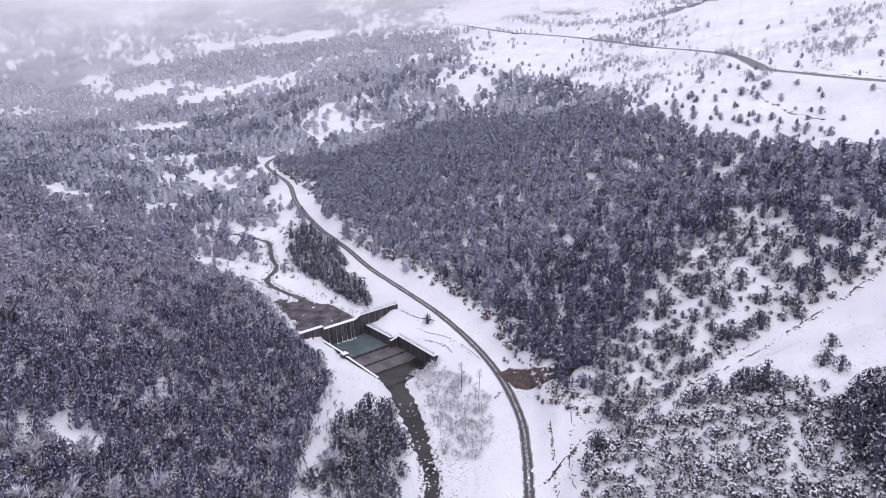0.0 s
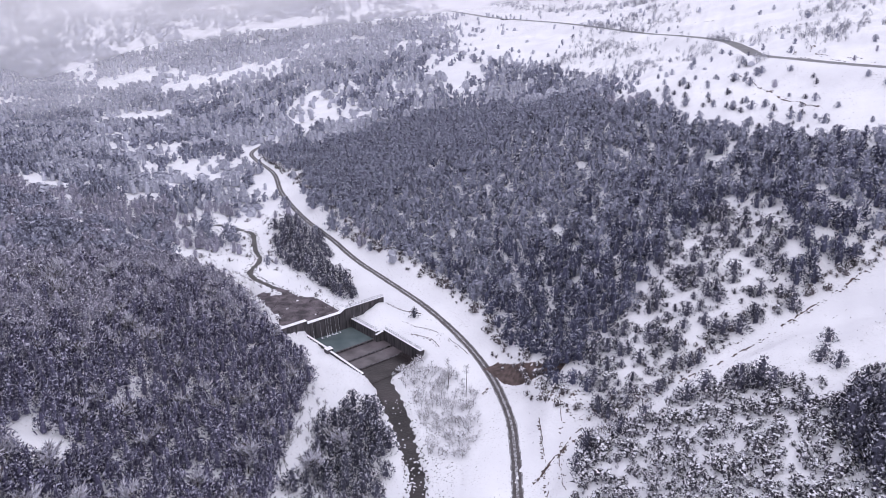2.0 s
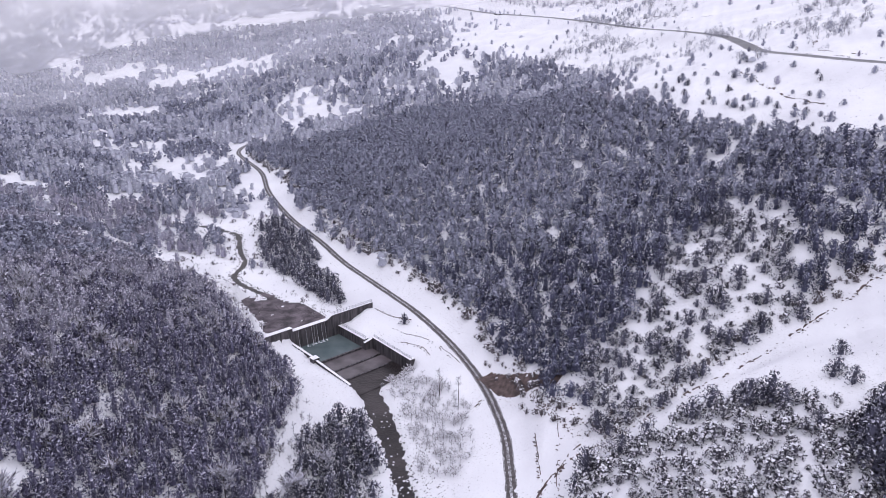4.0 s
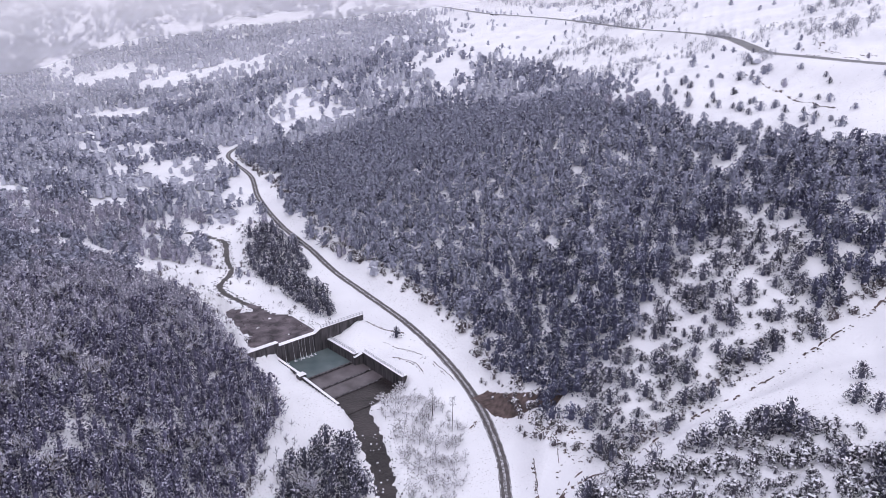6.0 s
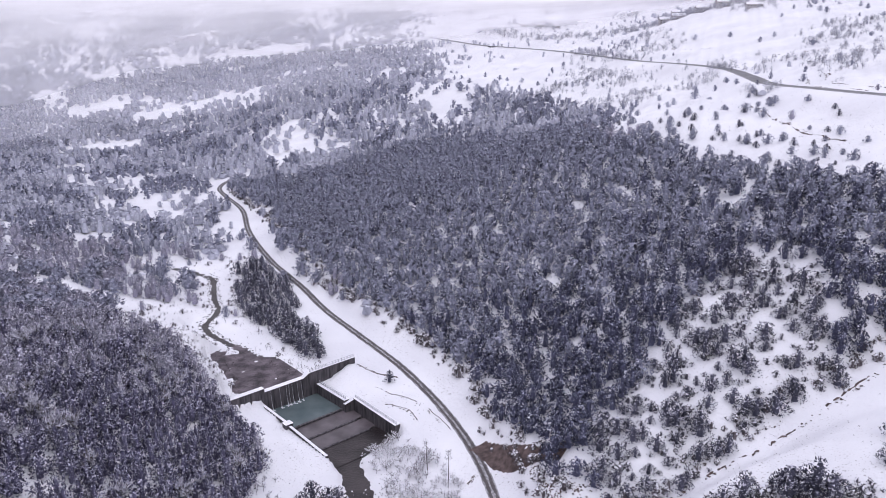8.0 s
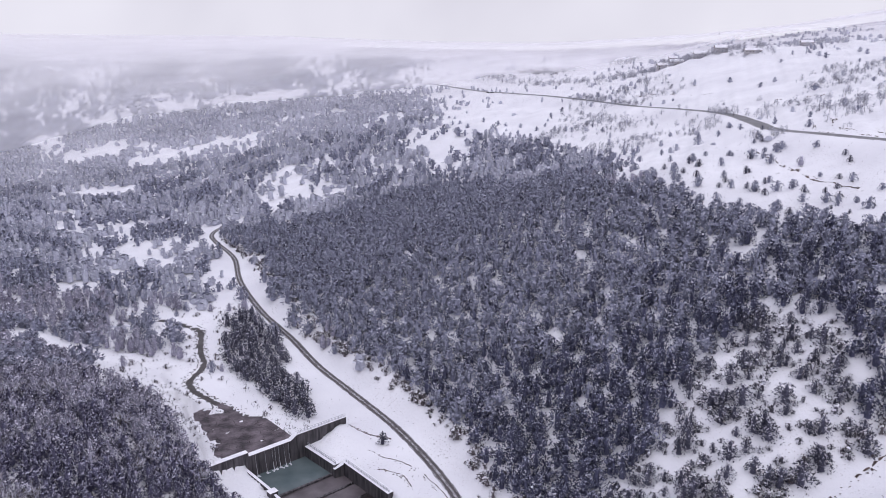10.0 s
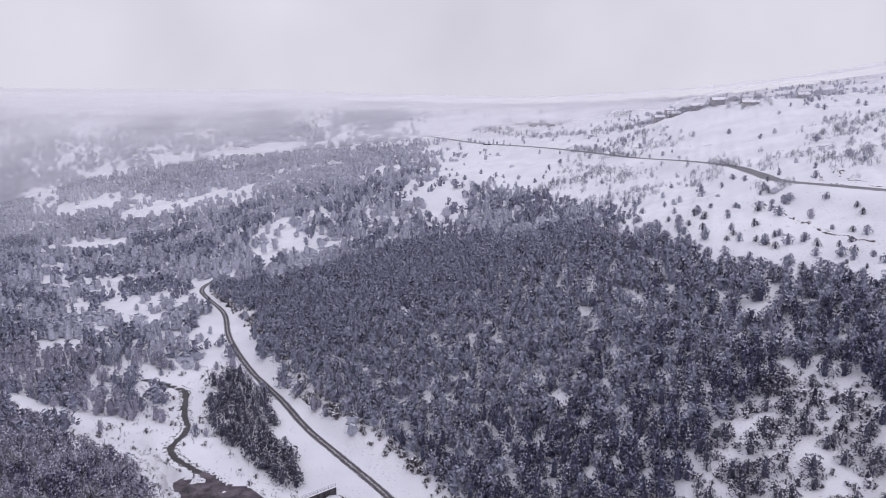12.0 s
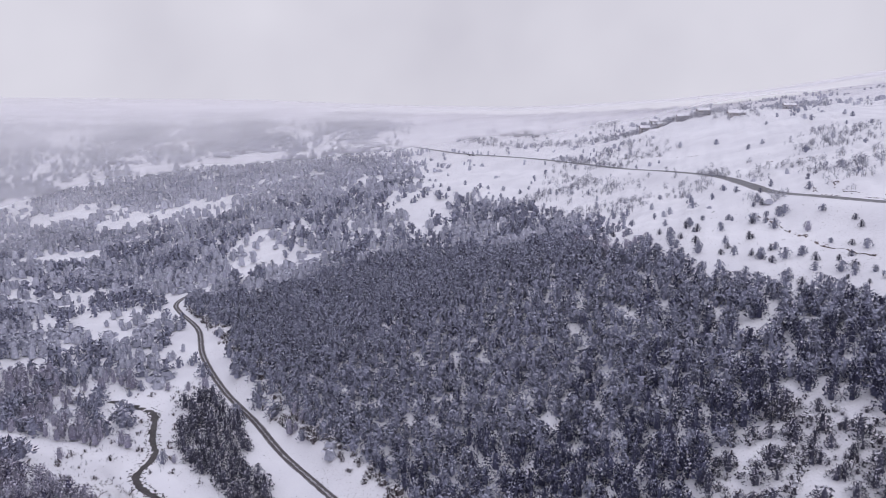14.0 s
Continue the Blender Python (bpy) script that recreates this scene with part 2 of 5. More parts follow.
RIVER_DOWN = smooth_line([(-32, 288, -10), (-24, 278, -10), (-16.5, 263, -10.1), (-10.5, 243, -10.3), (-6.5, 224, -10.5), (-3.6, 208, -10.7), (-5, 190, -11), (-8, 160, -11.4), (-6, 110, -12)])
SILT = smooth_line([(-88, 341, -3.5), (-76, 332, -3.5), (-66, 324, -3.5), (-54, 324, -3.5), (-42, 326, -3.5)])
BACKWATER = [(-92, 346), (-66, 340), (-56, 337), (-46, 336), (-35, 337), (-22, 331), (-27, 322), (-63, 293), (-66, 300), (-75, 320), (-84, 334)]
GULLY = smooth_line([(30, 196, -4.5), (45, 216, 0.5), (57, 218, 5), (77, 226, 14), (96, 230, 21), (117, 238, 29), (135, 246, 36), (158, 255, 46)])
ROAD = smooth_line([(20, 1390, 82), (60, 1223, 82), (84, 1100, 83), (110, 1040, 83.5), (150, 961, 84), (177, 870, 84.5), (195, 786, 85), (204, 748, 85.5), (218, 678, 88), (222, 604, 90), (209, 533, 91), (196, 475, 92), (199, 430, 94), (209, 395, 95), (232, 340, 97)], 4)



def dam_xy(s, r):
    return -61.5 + 0.767 * s + 0.641 * r, 296.3 + 0.641 * s - 0.767 * r


def dam_sr(x, y):
    return 0.767 * (x + 61.5) + 0.641 * (y - 296.3), 0.641 * (x + 61.5) - 0.767 * (y - 296.3)


def near_line(x, y, line):
    """Distance to a line, and the line's height at the nearest place."""
    d, z = np.full(x.shape, 1e9), np.zeros(x.shape)
    lo, hi = line[:, :2].min(0) - 45, line[:, :2].max(0) + 45
    some = np.where((x > lo[0]) & (x < hi[0]) & (y > lo[1]) & (y < hi[1]))[0]
    for part_of in np.array_split(some, max(1, len(some) // 4000)):
        gap = np.hypot(x[part_of, None] - line[None, :, 0], y[part_of, None] - line[None, :, 1])
        k = gap.argmin(1)
        d[part_of], z[part_of] = gap[np.arange(len(k)), k], line[k, 2]
    return d, z


def step(a, b, t):
    t = np.clip((t - a) / (b - a), 0, 1)
    return t * t * (3 - 2 * t)


def rough(x, y, size, seed=0.0):
    """Cheap rolling unevenness, about -1 to 1."""
    q = 6.2832 / size
    return (np.sin(q * (x + 0.31 * y) + seed) * np.cos(q * (0.83 * y - 0.4 * x) + 1.7 * seed)
            + 0.55 * np.sin(2.3 * q * (0.6 * x - y) + 2.1 + seed) * np.cos(1.9 * q * (x + 0.5 * y) - seed)
            + 0.3 * np.sin(4.7 * q * (x + 0.2 * y) + seed) * np.sin(4.3 * q * (y - 0.3 * x) + 0.7)) / 1.6


def patchy(x, y, size, seed, octaves=4):
    """Irregular natural patches, about -1 to 1."""
    return np.array([noise.fractal((a, b, seed), 0.8, 2.1, octaves) for a, b in zip((x / size).tolist(), (y / size).tolist())]) * 1.3


def inside(x, y, poly):
    ok = np.zeros(len(x), bool)
    for (ax, ay), (bx, by) in zip(poly, poly[1:] + poly[:1]):
        cross = ((ay > y) != (by > y)) & (x < (bx - ax) * (y - ay) / (by - ay + 1e-9) + ax)
        ok ^= cross
    return ok


def ground(x, y):
    x, y = np.atleast_1d(np.asarray(x, float)), np.atleast_1d(np.asarray(y, float))
    z = hills(x, y)
    grow = np.clip(y / 400, 0.6, 5)
    calm = step(0, 18, np.abs(z + 6)) * 0.8 + 0.2
    z = z + calm * (1.1 * rough(x, y, 34) + 0.5 * rough(x, y, 13, 2.0)) * np.minimum(grow, 1.5) + (grow > 1.6) * (grow - 1.6) * 1.6 * rough(x, y, 120, 1.0)
    d, lz = near_line(x, y, TRACK)
    z = lz + (z - lz) * step(2.6, 13, d)
    d, lz = near_line(x, y, GULLY)
    z = lz - 0.5 + (z - lz + 0.5) * step(1, 16, d)
    d, lz = near_line(x, y, ROAD)
    z = lz + (z - lz) * step(5, 26, d)
    d, lz = near_line(x, y, RIVER_UP)
    z = np.where(d < 12, np.minimum(z, lz + 0.5) * (1 - step(4, 12, d)) + z * step(4, 12, d), z)
    half = 1.1 + 0.4 * rough(x, y, 6, 1.0) + 0.3 * rough(x, y, 2.4, 2.0)
    z = lz - 0.9 + (z - lz + 0.9) * step(half - 0.6, half + 0.9, d)
    s, r = dam_sr(x, y)
    wob = 3.2 * rough(x, y, 17, 3.0) + 1.5 * rough(x, y, 6, 1.0)
    silted = inside(x + wob, y + 0.8 * wob, BACKWATER) & (r < -0.4)
    bars = -4.3 + 1.2 * np.maximum(0, rough(x, y, 11, 2.2) - 0.05)
    z = np.where(silted, bars + (z - bars) * step(1, 8, z), z)
    basin = step(9, 12, s) * (1 - step(38, 50, s)) * step(-9, -5, r) * (1 - step(-1, 1, r))
    z = z * (1 - basin) + basin * (-4.6)
    d, lz = near_line(x, y, RIVER_DOWN)
    half = np.interp(y, [170, 205, 225, 245, 265, 285], [1.8, 2.1, 2.6, 3.6, 4.2, 4.6]) + 0.9 * rough(x, y, 5.5, 1.0) + 0.5 * rough(x, y, 2.3, 2.0)
    z = lz - 0.8 + (np.where(d < 14, np.maximum(np.minimum(z, lz + 0.25 * d), lz + 0.5), z) - lz + 0.8) * step(half - 0.7, half + 0.9, d)
    out = np.where(r > 19.5, 38.0, 34.9)
    bed = step(10.3, 11.2, s) * (1 - step(out, out + 1.3, s)) * step(-0.6, 0.6, r) * (1 - step(45, 50, r))
    z = z * (1 - bed) + bed * np.minimum(z, -11.2)
    left_yard = step(-12, 3, s) * (1 - step(10.3, 11.2, s)) * step(-0.5, 2, r) * (1 - step(44, 56, r))
    z = z * (1 - left_yard) + left_yard * np.minimum(np.maximum(z, -6.0), -5.0)
    right_yard = step(out, out + 1.3, s) * (1 - step(46, 62, s)) * step(0.4, 1.5, r) * (1 - step(46, 56, r))
    z = z * (1 - right_yard) + right_yard * np.maximum(z, -5.15 + 4.7 * (1 - step(1, 16, r)) * step(35.5, 52, s))
    return z


def ground_at(x, y):
    return float(ground(x, y)[0])


def obj(name, verts, faces, mats, parent=None, idx=None, smooth=False, normals=None):
    """One mesh object from arrays; faces all of one length, or a list of lists."""
    me = bpy.data.meshes.new(name)
    if isinstance(faces, np.ndarray):
        n, k = faces.shape
        me.vertices.add(len(verts))
        me.vertices.foreach_set("co", np.asarray(verts, np.float32).ravel())
        me.loops.add(n * k)
        me.loops.foreach_set("vertex_index", faces.astype(np.int32).ravel())
        me.polygons.add(n)
        me.polygons.foreach_set("loop_start", np.arange(0, n * k, k, dtype=np.int32))
        me.polygons.foreach_set("loop_total", np.full(n, k, np.int32))
    else:
        me.from_pydata([tuple(v) for v in verts], [], faces)
    for m in mats if isinstance(mats, (list, tuple)) else [mats]:
        me.materials.append(m)
    if idx is not None:
        me.polygons.foreach_set("material_index", np.asarray(idx, np.int32))
    if smooth:
        me.polygons.foreach_set("use_smooth", np.ones(len(me.polygons), bool))
    me.update(calc_edges=True)
    if normals is not None:
        me.attributes.new("custom_normal", "FLOAT_VECTOR", "POINT").data.foreach_set("vector", np.asarray(normals, np.float32).ravel())
    o = new(name, me)
    o.parent = parent
    return o


def part(name, bm, material, parent, label=""):
    me = bpy.data.meshes.new(name)
    bm.to_mesh(me)
    bm.free()
    me.materials.append(material)
    o = new(name, me)
    o.parent = parent
    return tagged(o, label)


def empty(name, at, turn=0.0):
    o = new(name)
    o.empty_display_size = 0.5
    o.matrix_world = pose(*at, 0, 0, turn)
    return o


# ---- ground ----
rows_y = [-3500, -1500, -700, -350, -150, -40, 30, 70, 95]
while rows_y[-1] < 4600:
    y = rows_y[-1]
    rows_y.append(y + (1.5 if 118 < y < 372 else 3.5 if y <= 118 else min(1.5 + (y - 372) * 0.018, 120)))
inner = np.linspace(-0.70, 0.70, 370)
cols_u = np.concatenate([[-14, -7, -4, -2.5, -1.8], np.linspace(-1.4, -0.71, 30), inner, np.linspace(0.71, 1.4, 30), [1.8, 2.5, 4, 7, 14]])
gy, gu = np.meshgrid(np.array(rows_y, float), cols_u, indexing="ij")
gx = gu * np.maximum(gy * 0.55 + 170, 120)
gz = ground(gx.ravel(), gy.ravel())
nr, nc = gy.shape
k = np.arange(nr * nc).reshape(nr, nc)
quads = np.stack([k[:-1, :-1], k[:-1, 1:], k[1:, 1:], k[1:, :-1]], -1).reshape(-1, 4)
tagged(obj("ground", np.stack([gx.ravel(), gy.ravel(), gz], 1), quads, SNOW_GROUND, smooth=True), "snow-covered hills and valley floor with bare patches", "ground", kind="structure")


def ribbon(name, line, offsets, lift, mats, idx, wobble=0.0, seed=1, follow=False):
    """A strip along a line; offsets: across it, in metres."""
    rng = np.random.default_rng(seed)
    tang = np.gradient(line[:, :2], axis=0)
    tang /= np.linalg.norm(tang, axis=1, keepdims=True)
    side = np.stack([tang[:, 1], -tang[:, 0]], 1)
    off = np.array(offsets)[None, :] + wobble * rng.normal(0, 1, (len(line), len(offsets)))
    xy = line[:, None, :2] + side[:, None, :] * off[..., None]
    z = (ground(xy[..., 0].ravel(), xy[..., 1].ravel()).reshape(off.shape) if follow else np.repeat(line[:, 2:3], len(offsets), 1)) + np.array(lift)[None, :]
    v = np.concatenate([xy, z[..., None]], -1).reshape(-1, 3)
    n, m = off.shape
    kk = np.arange(n * m).reshape(n, m)
    q = np.stack([kk[:-1, :-1], kk[:-1, 1:], kk[1:, 1:], kk[1:, :-1]], -1).reshape(-1, 4)
    return obj(name, v, q[:, ::-1].copy(), mats, idx=np.tile(idx, n - 1), smooth=True)


tagged(ribbon("road_1", TRACK, [-1.75, -1.35, -0.4, 0.4, 1.35, 1.75], [0.02, 0.07, 0.09, 0.09, 0.07, 0.02], [MUD, SLUSH], [1, 0, 1, 0, 1], 0.10, 1, True), "narrow muddy track with wheel ruts through the snow", "dirt road", kind="structure")
tagged(ribbon("road_2", ROAD, [-5.4, -4.5, -1.6, 1.6, 4.5, 5.4], [0.02, 0.25, 0.28, 0.28, 0.25, 0.02], [ASPHALT, SLUSH], [1, 0, 0, 0, 1], 0.3, 2, True), "cleared grey asphalt road winding over the snowy plateau", "road", kind="structure")
tagged(ribbon("stream_1", RIVER_UP, [-3.2, -1.5, 0, 1.5, 3.2], [-0.05] * 5, [STREAM], [0] * 4, 0.1, 3), "narrow dark winter stream between snowy banks", "stream", kind="structure")
tagged(ribbon("stream_2", RIVER_DOWN[8:], [-6.0, -3, 0, 3, 6.0], [-0.05] * 5, [STREAM], [0] * 4, 0.1, 4), "dark shallow stream running over stones below the weir", "stream", kind="structure")


# ---- the weir ----
WEIR_BASE = (-45.0, 312.0, -11.0)


def prism(outline, low, high, base=WEIR_BASE, bevel=0.0, bm=None):
    """A solid over an outline in the weir's own plan (along the crest, downstream); low and high: one height, or one for each corner."""
    bm = bm or bmesh.new()
    n = len(outline)
    lows = low if isinstance(low, (list, tuple)) else [low] * n
    highs = high if isinstance(high, (list, tuple)) else [high] * n
    rings = []
    for zs in (lows, highs):
        ring = []
        for (s, r), z in zip(outline, zs):
            x, y = dam_xy(s, r)
            ring.append(bm.verts.new((x - base[0], y - base[1], z - base[2])))
        rings.append(ring)
    made = [bm.faces.new(rings[0]), bm.faces.new(rings[1])]
    for i in range(n):
        j = (i + 1) % n
        made.append(bm.faces.new((rings[0][i], rings[0][j], rings[1][j], rings[1][i])))
    bmesh.ops.recalc_face_normals(bm, faces=made)
    if bevel:
        bmesh.ops.bevel(bm, geom=list({e for f in made for e in f.edges}), offset=bevel, segments=1, affect="EDGES")
    return bm


def rect(s0, s1, r0, r1):
    return [(s0, r0), (s1, r0), (s1, r1), (s0, r1)]


def snow_cap(outline, z, thick, parent, base=WEIR_BASE):
    """Snow lying on a wall: a rounded slab."""
    zs = z if isinstance(z, (list, tuple)) else [z] * len(outline)
    part("snow_cap", prism(outline, [a - 0.02 for a in zs], [a + thick for a in zs], base, 0.08), SNOW, parent, "fresh snow lying on the wall top")


weir = empty("weir", WEIR_BASE)
tagged(weir, "stained concrete river weir with snow on its crest", "weir")
# crest: wings at +1, overflow section lower between them
part("left_wing", prism(rect(-3.0, 12.2, -0.9, 1.0), -11.5, 0.4, bevel=0.06), CONCRETE, weir)
part("overflow_crest", prism(rect(12.2, 28.6, -0.9, 1.0), -11.5, -1.0, bevel=0.06), CONCRETE, weir, "dark wet overflow section streaked by water")
part("right_shoulder", prism(rect(28.6, 31.0, -0.9, 1.0), -11.5, [-1.0, 0.4, 0.4, -1.0]), CONCRETE, weir)
part("right_wing", prism(rect(31.0, 52.0, -0.9, 1.0), -11.5, 0.4, bevel=0.06), CONCRETE, weir)
snow_cap(rect(-3.0, 12.2, -1.0, 1.08), 0.4, 0.22, weir)
snow_cap(rect(12.25, 28.6, -1.0, 1.12), -1.0, 0.22, weir)
snow_cap(rect(28.6, 31.0, -1.0, 1.08), [-1.0, 0.4, 0.4, -1.0], 0.22, weir)
snow_cap(rect(31.0, 52.0, -1.0, 1.08), 0.4, 0.22, weir)
# side walls
part("left_side_wall", prism(rect(10.1, 11.2, 1.0, 19.5), -11.5, -4.9, bevel=0.05), CONCRETE, weir)
part("left_side_wall", prism(rect(9.9, 11.0, 19.5, 44.0), -11.5, [-5.1, -5.1, -6.0, -6.0]), CONCRETE, weir)
snow_cap(rect(10.0, 11.0, 1.1, 19.5), -4.9, 0.2, weir)
snow_cap(rect(9.8, 10.8, 19.6, 44.0), [-5.1, -5.1, -6.0, -6.0], 0.2, weir)
part("gauge_box", prism(rect(8.7, 11.5, 19.0, 21.5), -7.5, -4.3, bevel=0.05), CONCRETE, weir, "low concrete box on the side wall")
snow_cap(rect(8.6, 11.6, 18.9, 21.6), -4.3, 0.2, weir)
part("right_side_wall", prism([(33.9, 1.0), (36.4, 1.0), (36.6, 19.0), (34.4, 19.0)], -11.5, -5.1, bevel=0.05), CONCRETE, weir)
snow_cap([(33.8, 1.1), (36.5, 1.1), (36.7, 19.0), (34.3, 19.0)], -5.1, 0.2, weir)
part("right_head_wall", prism([(34.2, 18.6), (39.6, 19.4), (39.6, 20.6), (34.2, 19.8)], -11.5, [-6.3, -4.6, -4.6, -6.3]), CONCRETE, weir)
snow_cap([(34.1, 18.5), (39.7, 19.3), (39.7, 20.7), (34.1, 19.9)], [-6.3, -4.6, -4.6, -6.3], 0.22, weir)
part("right_side_wall", prism(rect(37.5, 39.7, 20.2, 45.0), -11.8, [-4.6, -4.6, -5.2, -5.2]), CONCRETE, weir)
snow_cap(rect(37.4, 39.9, 20.2, 45.0), [-4.6, -4.6, -5.2, -5.2], 0.2, weir)
# sills across the channel, and the slab beneath
part("bed_slab", prism(rect(11.0, 37.5, 1.0, 44.0), -12.0, -10.45), CONCRETE, weir)
for r, top in ((17.4, -8.85), (26.3, -9.35), (34.4, -9.6)):
    part("sill", prism(rect(11.1, 34.5, r - 0.45, r + 0.45), -10.6, top, bevel=0.06), CONCRETE, weir, "dark wet concrete sill")

# water between the walls
def pond(name, outline, z, material, label, cells=10):
    """A water surface with slightly uneven cells."""
    (a, b), (c, d) = outline
    s, r = np.meshgrid(np.linspace(a, c, cells + 1), np.linspace(b, d, cells + 1), indexing="ij")
    x, y = dam_xy(s.ravel(), r.ravel())
    kk = np.arange((cells + 1) ** 2).reshape(cells + 1, cells + 1)
    q = np.stack([kk[:-1, :-1], kk[:-1, 1:], kk[1:, 1:], kk[1:, :-1]], -1).reshape(-1, 4)
    return tagged(obj(name, np.stack([x, y, np.full(len(x), z)], 1), q, material, smooth=True), label, "water", kind="structure")


pond("water_1", ((11.2, 1.0), (34.3, 16.95)), -9.0, POOL, "still grey-green water in the stilling basin")
pond("water_2", ((11.05, 17.85), (37.4, 25.85)), -9.5, SHALLOW, "shallow brown water over the apron")
pond("water_3", ((11.05, 26.75), (37.4, 33.95)), -9.75, SHALLOW, "shallow brown water over the apron")
pond("water_4", ((11.05, 34.85), (37.4, 46.5)), -9.95, STREAM, "dark water leaving the apron")

# thin falls over the crest
rngw = np.random.default_rng(5)
for s, wide in ((14.6, 0.42), (18.2, 0.25), (20.9, 0.40), (22.0, 0.16), (23.4, 0.45), (25.6, 0.36), (27.3, 0.18)):
    bm = bmesh.new()
    rows = []
    for i in range(9):
        q = i / 8
        z, r = -1.0 - 7.95 * q, 1.03 + 0.35 * q + 0.9 * q * q
        half = wide * (0.02 + 0.98 * q ** 3) * 0.5 * rngw.uniform(0.8, 1.2)
        ring = []
        for ds, dr in ((-half, 0), (0, 0.12), (half, 0), (0, -0.06)):
            x, y = dam_xy(s + ds, r + dr)
            ring.append(bm.verts.new((x, y, z)))
        rows.append(ring)
    for a, b in zip(rows, rows[1:]):
        for i in range(4):
            bm.faces.new((a[i], a[(i + 1) % 4], b[(i + 1) % 4], b[i]))
    bm.faces.new(rows[0])
    bm.faces.new(rows[-1][::-1])
    # splash at the foot
    for i in range(7):
        x, y = dam_xy(s + rngw.normal(0, wide * 0.9), 2.4 + rngw.normal(0, 0.35))
        m = Matrix.Translation((x, y, -8.98)) @ Matrix.Diagonal((rngw.uniform(0.2, 0.55), rngw.uniform(0.2, 0.45), 0.07, 1))
        bmesh.ops.create_icosphere(bm, subdivisions=1, radius=1, matrix=m)
    fall = part("waterfall", bm, FOAM, None)
    tagged(fall, "thin white stream of water falling over the weir", "waterfall", "falls over the weir")


def railing(run, top, gap, label, seed):
    """Steel railing along a run of (s, r, z) corners: posts, and rails between them."""
    first = run[0]
    bx, by = dam_xy(first[0], first[1])
    base = (bx, by, first[2])
    thing = empty("railing", base)
    tagged(thing, label, "railing", "railings on the weir")
    pts = []
    for (s0, r0, z0), (s1, r1, z1) in zip(run, run[1:]):
        n = max(1, round(math.hypot(s1 - s0, r1 - r0) / gap))
        pts += [(s0 + (s1 - s0) * i / n, r0 + (r1 - r0) * i / n, z0 + (z1 - z0) * i / n) for i in range(n)]
    pts.append(run[-1])
    w = 0.045
    for s, r, z in pts:
        part("post", prism(rect(s - w, s + w, r - w, r + w), z - 0.05, z + top, base), STEEL, thing)
    for h in (top, top * 0.55, top * 0.2):
        bm = bmesh.new()
        for (s0, r0, z0), (s1, r1, z1) in zip(run, run[1:]):
            d = Vector((s1 - s0, r1 - r0)).normalized() * w
            prism([(s0 + d.y, r0 - d.x), (s1 + d.y, r1 - d.x), (s1 - d.y, r1 + d.x), (s0 - d.y, r0 + d.x)], [z0 + h - w, z1 + h - w, z1 + h - w, z0 + h - w],
                  [z0 + h + w, z1 + h + w, z1 + h + w, z0 + h + w], base, bm=bm)
        part("rail", bm, STEEL, thing)
    return thing


railing([(31.3, 0.7, 0.6), (51.8, 0.7, 0.6)], 1.1, 1.5, "grey steel railing along the weir's longer wing", 2)
railing([(35.0, 1.4, -4.9), (35.2, 18.8, -4.9)], 1.1, 1.5, "grey steel railing along the basin's side wall", 3)
railing([(38.2, 20.6, -4.4), (38.2, 44.8, -5.0)], 1.1, 1.5, "grey steel railing above the apron's side wall", 4)

# silted water above the weir
pond("water_5", ((-30, -48), (33, -0.95)), -3.52, SILT_MUD, "dark brown silted backwater above the weir", 24)


# ---- trees and scrub ----
ONE = np.array([[0, 1, 2]])


def blade(base, tip, wide, up=(0, 0, 1)):
    """A single pointed spray."""
    base, tip = np.array(base), np.array(tip)
    side = np.cross(tip - base, up)
    side = side / (np.linalg.norm(side) + 1e-9) * wide * 0.5
    return np.array([base + side, tip, base - side])


def unit(v):
    v = np.asarray(v, float)
    return v / (np.linalg.norm(v, axis=-1, keepdims=True) + 1e-9)


class Shape:
    """Collects triangles with a material number and normals each, in a tree of height 1."""

    def __init__(self):
        self.v, self.f, self.m, self.q, self.n = [], [], [], [], 0

    def add(self, verts, faces, mat, normals=None):
        verts, faces = np.asarray(verts, float), np.asarray(faces)
        if normals is None:
            face = unit(np.cross(verts[1] - verts[0], verts[2] - verts[0]))
            if face[2] < 0:
                face, faces = -face, faces[:, ::-1]
            normals = np.tile(face, (len(verts), 1))
        self.v.append(verts)
        self.q.append(np.asarray(normals, float))
        self.f.append(faces + self.n)
        self.m += [mat] * len(faces)
        self.n += len(verts)

    def stem(self, a, b, ra, rb, mat, sides=4):
        a, b = np.array(a, float), np.array(b, float)
        d = unit(b - a)
        p = unit(np.cross(d, (0.3, 0.9, 0.2)))
        q = np.cross(d, p)
        t = np.arange(sides) * 2 * np.pi / sides
        ring = np.cos(t)[:, None] * p + np.sin(t)[:, None] * q
        f = []
        for i in range(sides):
            j = (i + 1) % sides
            f += [[i, j, sides + j], [i, sides + j, sides + i]]
        self.add(np.vstack([a + ring * ra, b + ring * rb]), f, mat, np.vstack([ring, ring]))

    def done(self):
        return np.vstack(self.v), np.vstack(self.f), np.array(self.m), np.vstack(self.q)


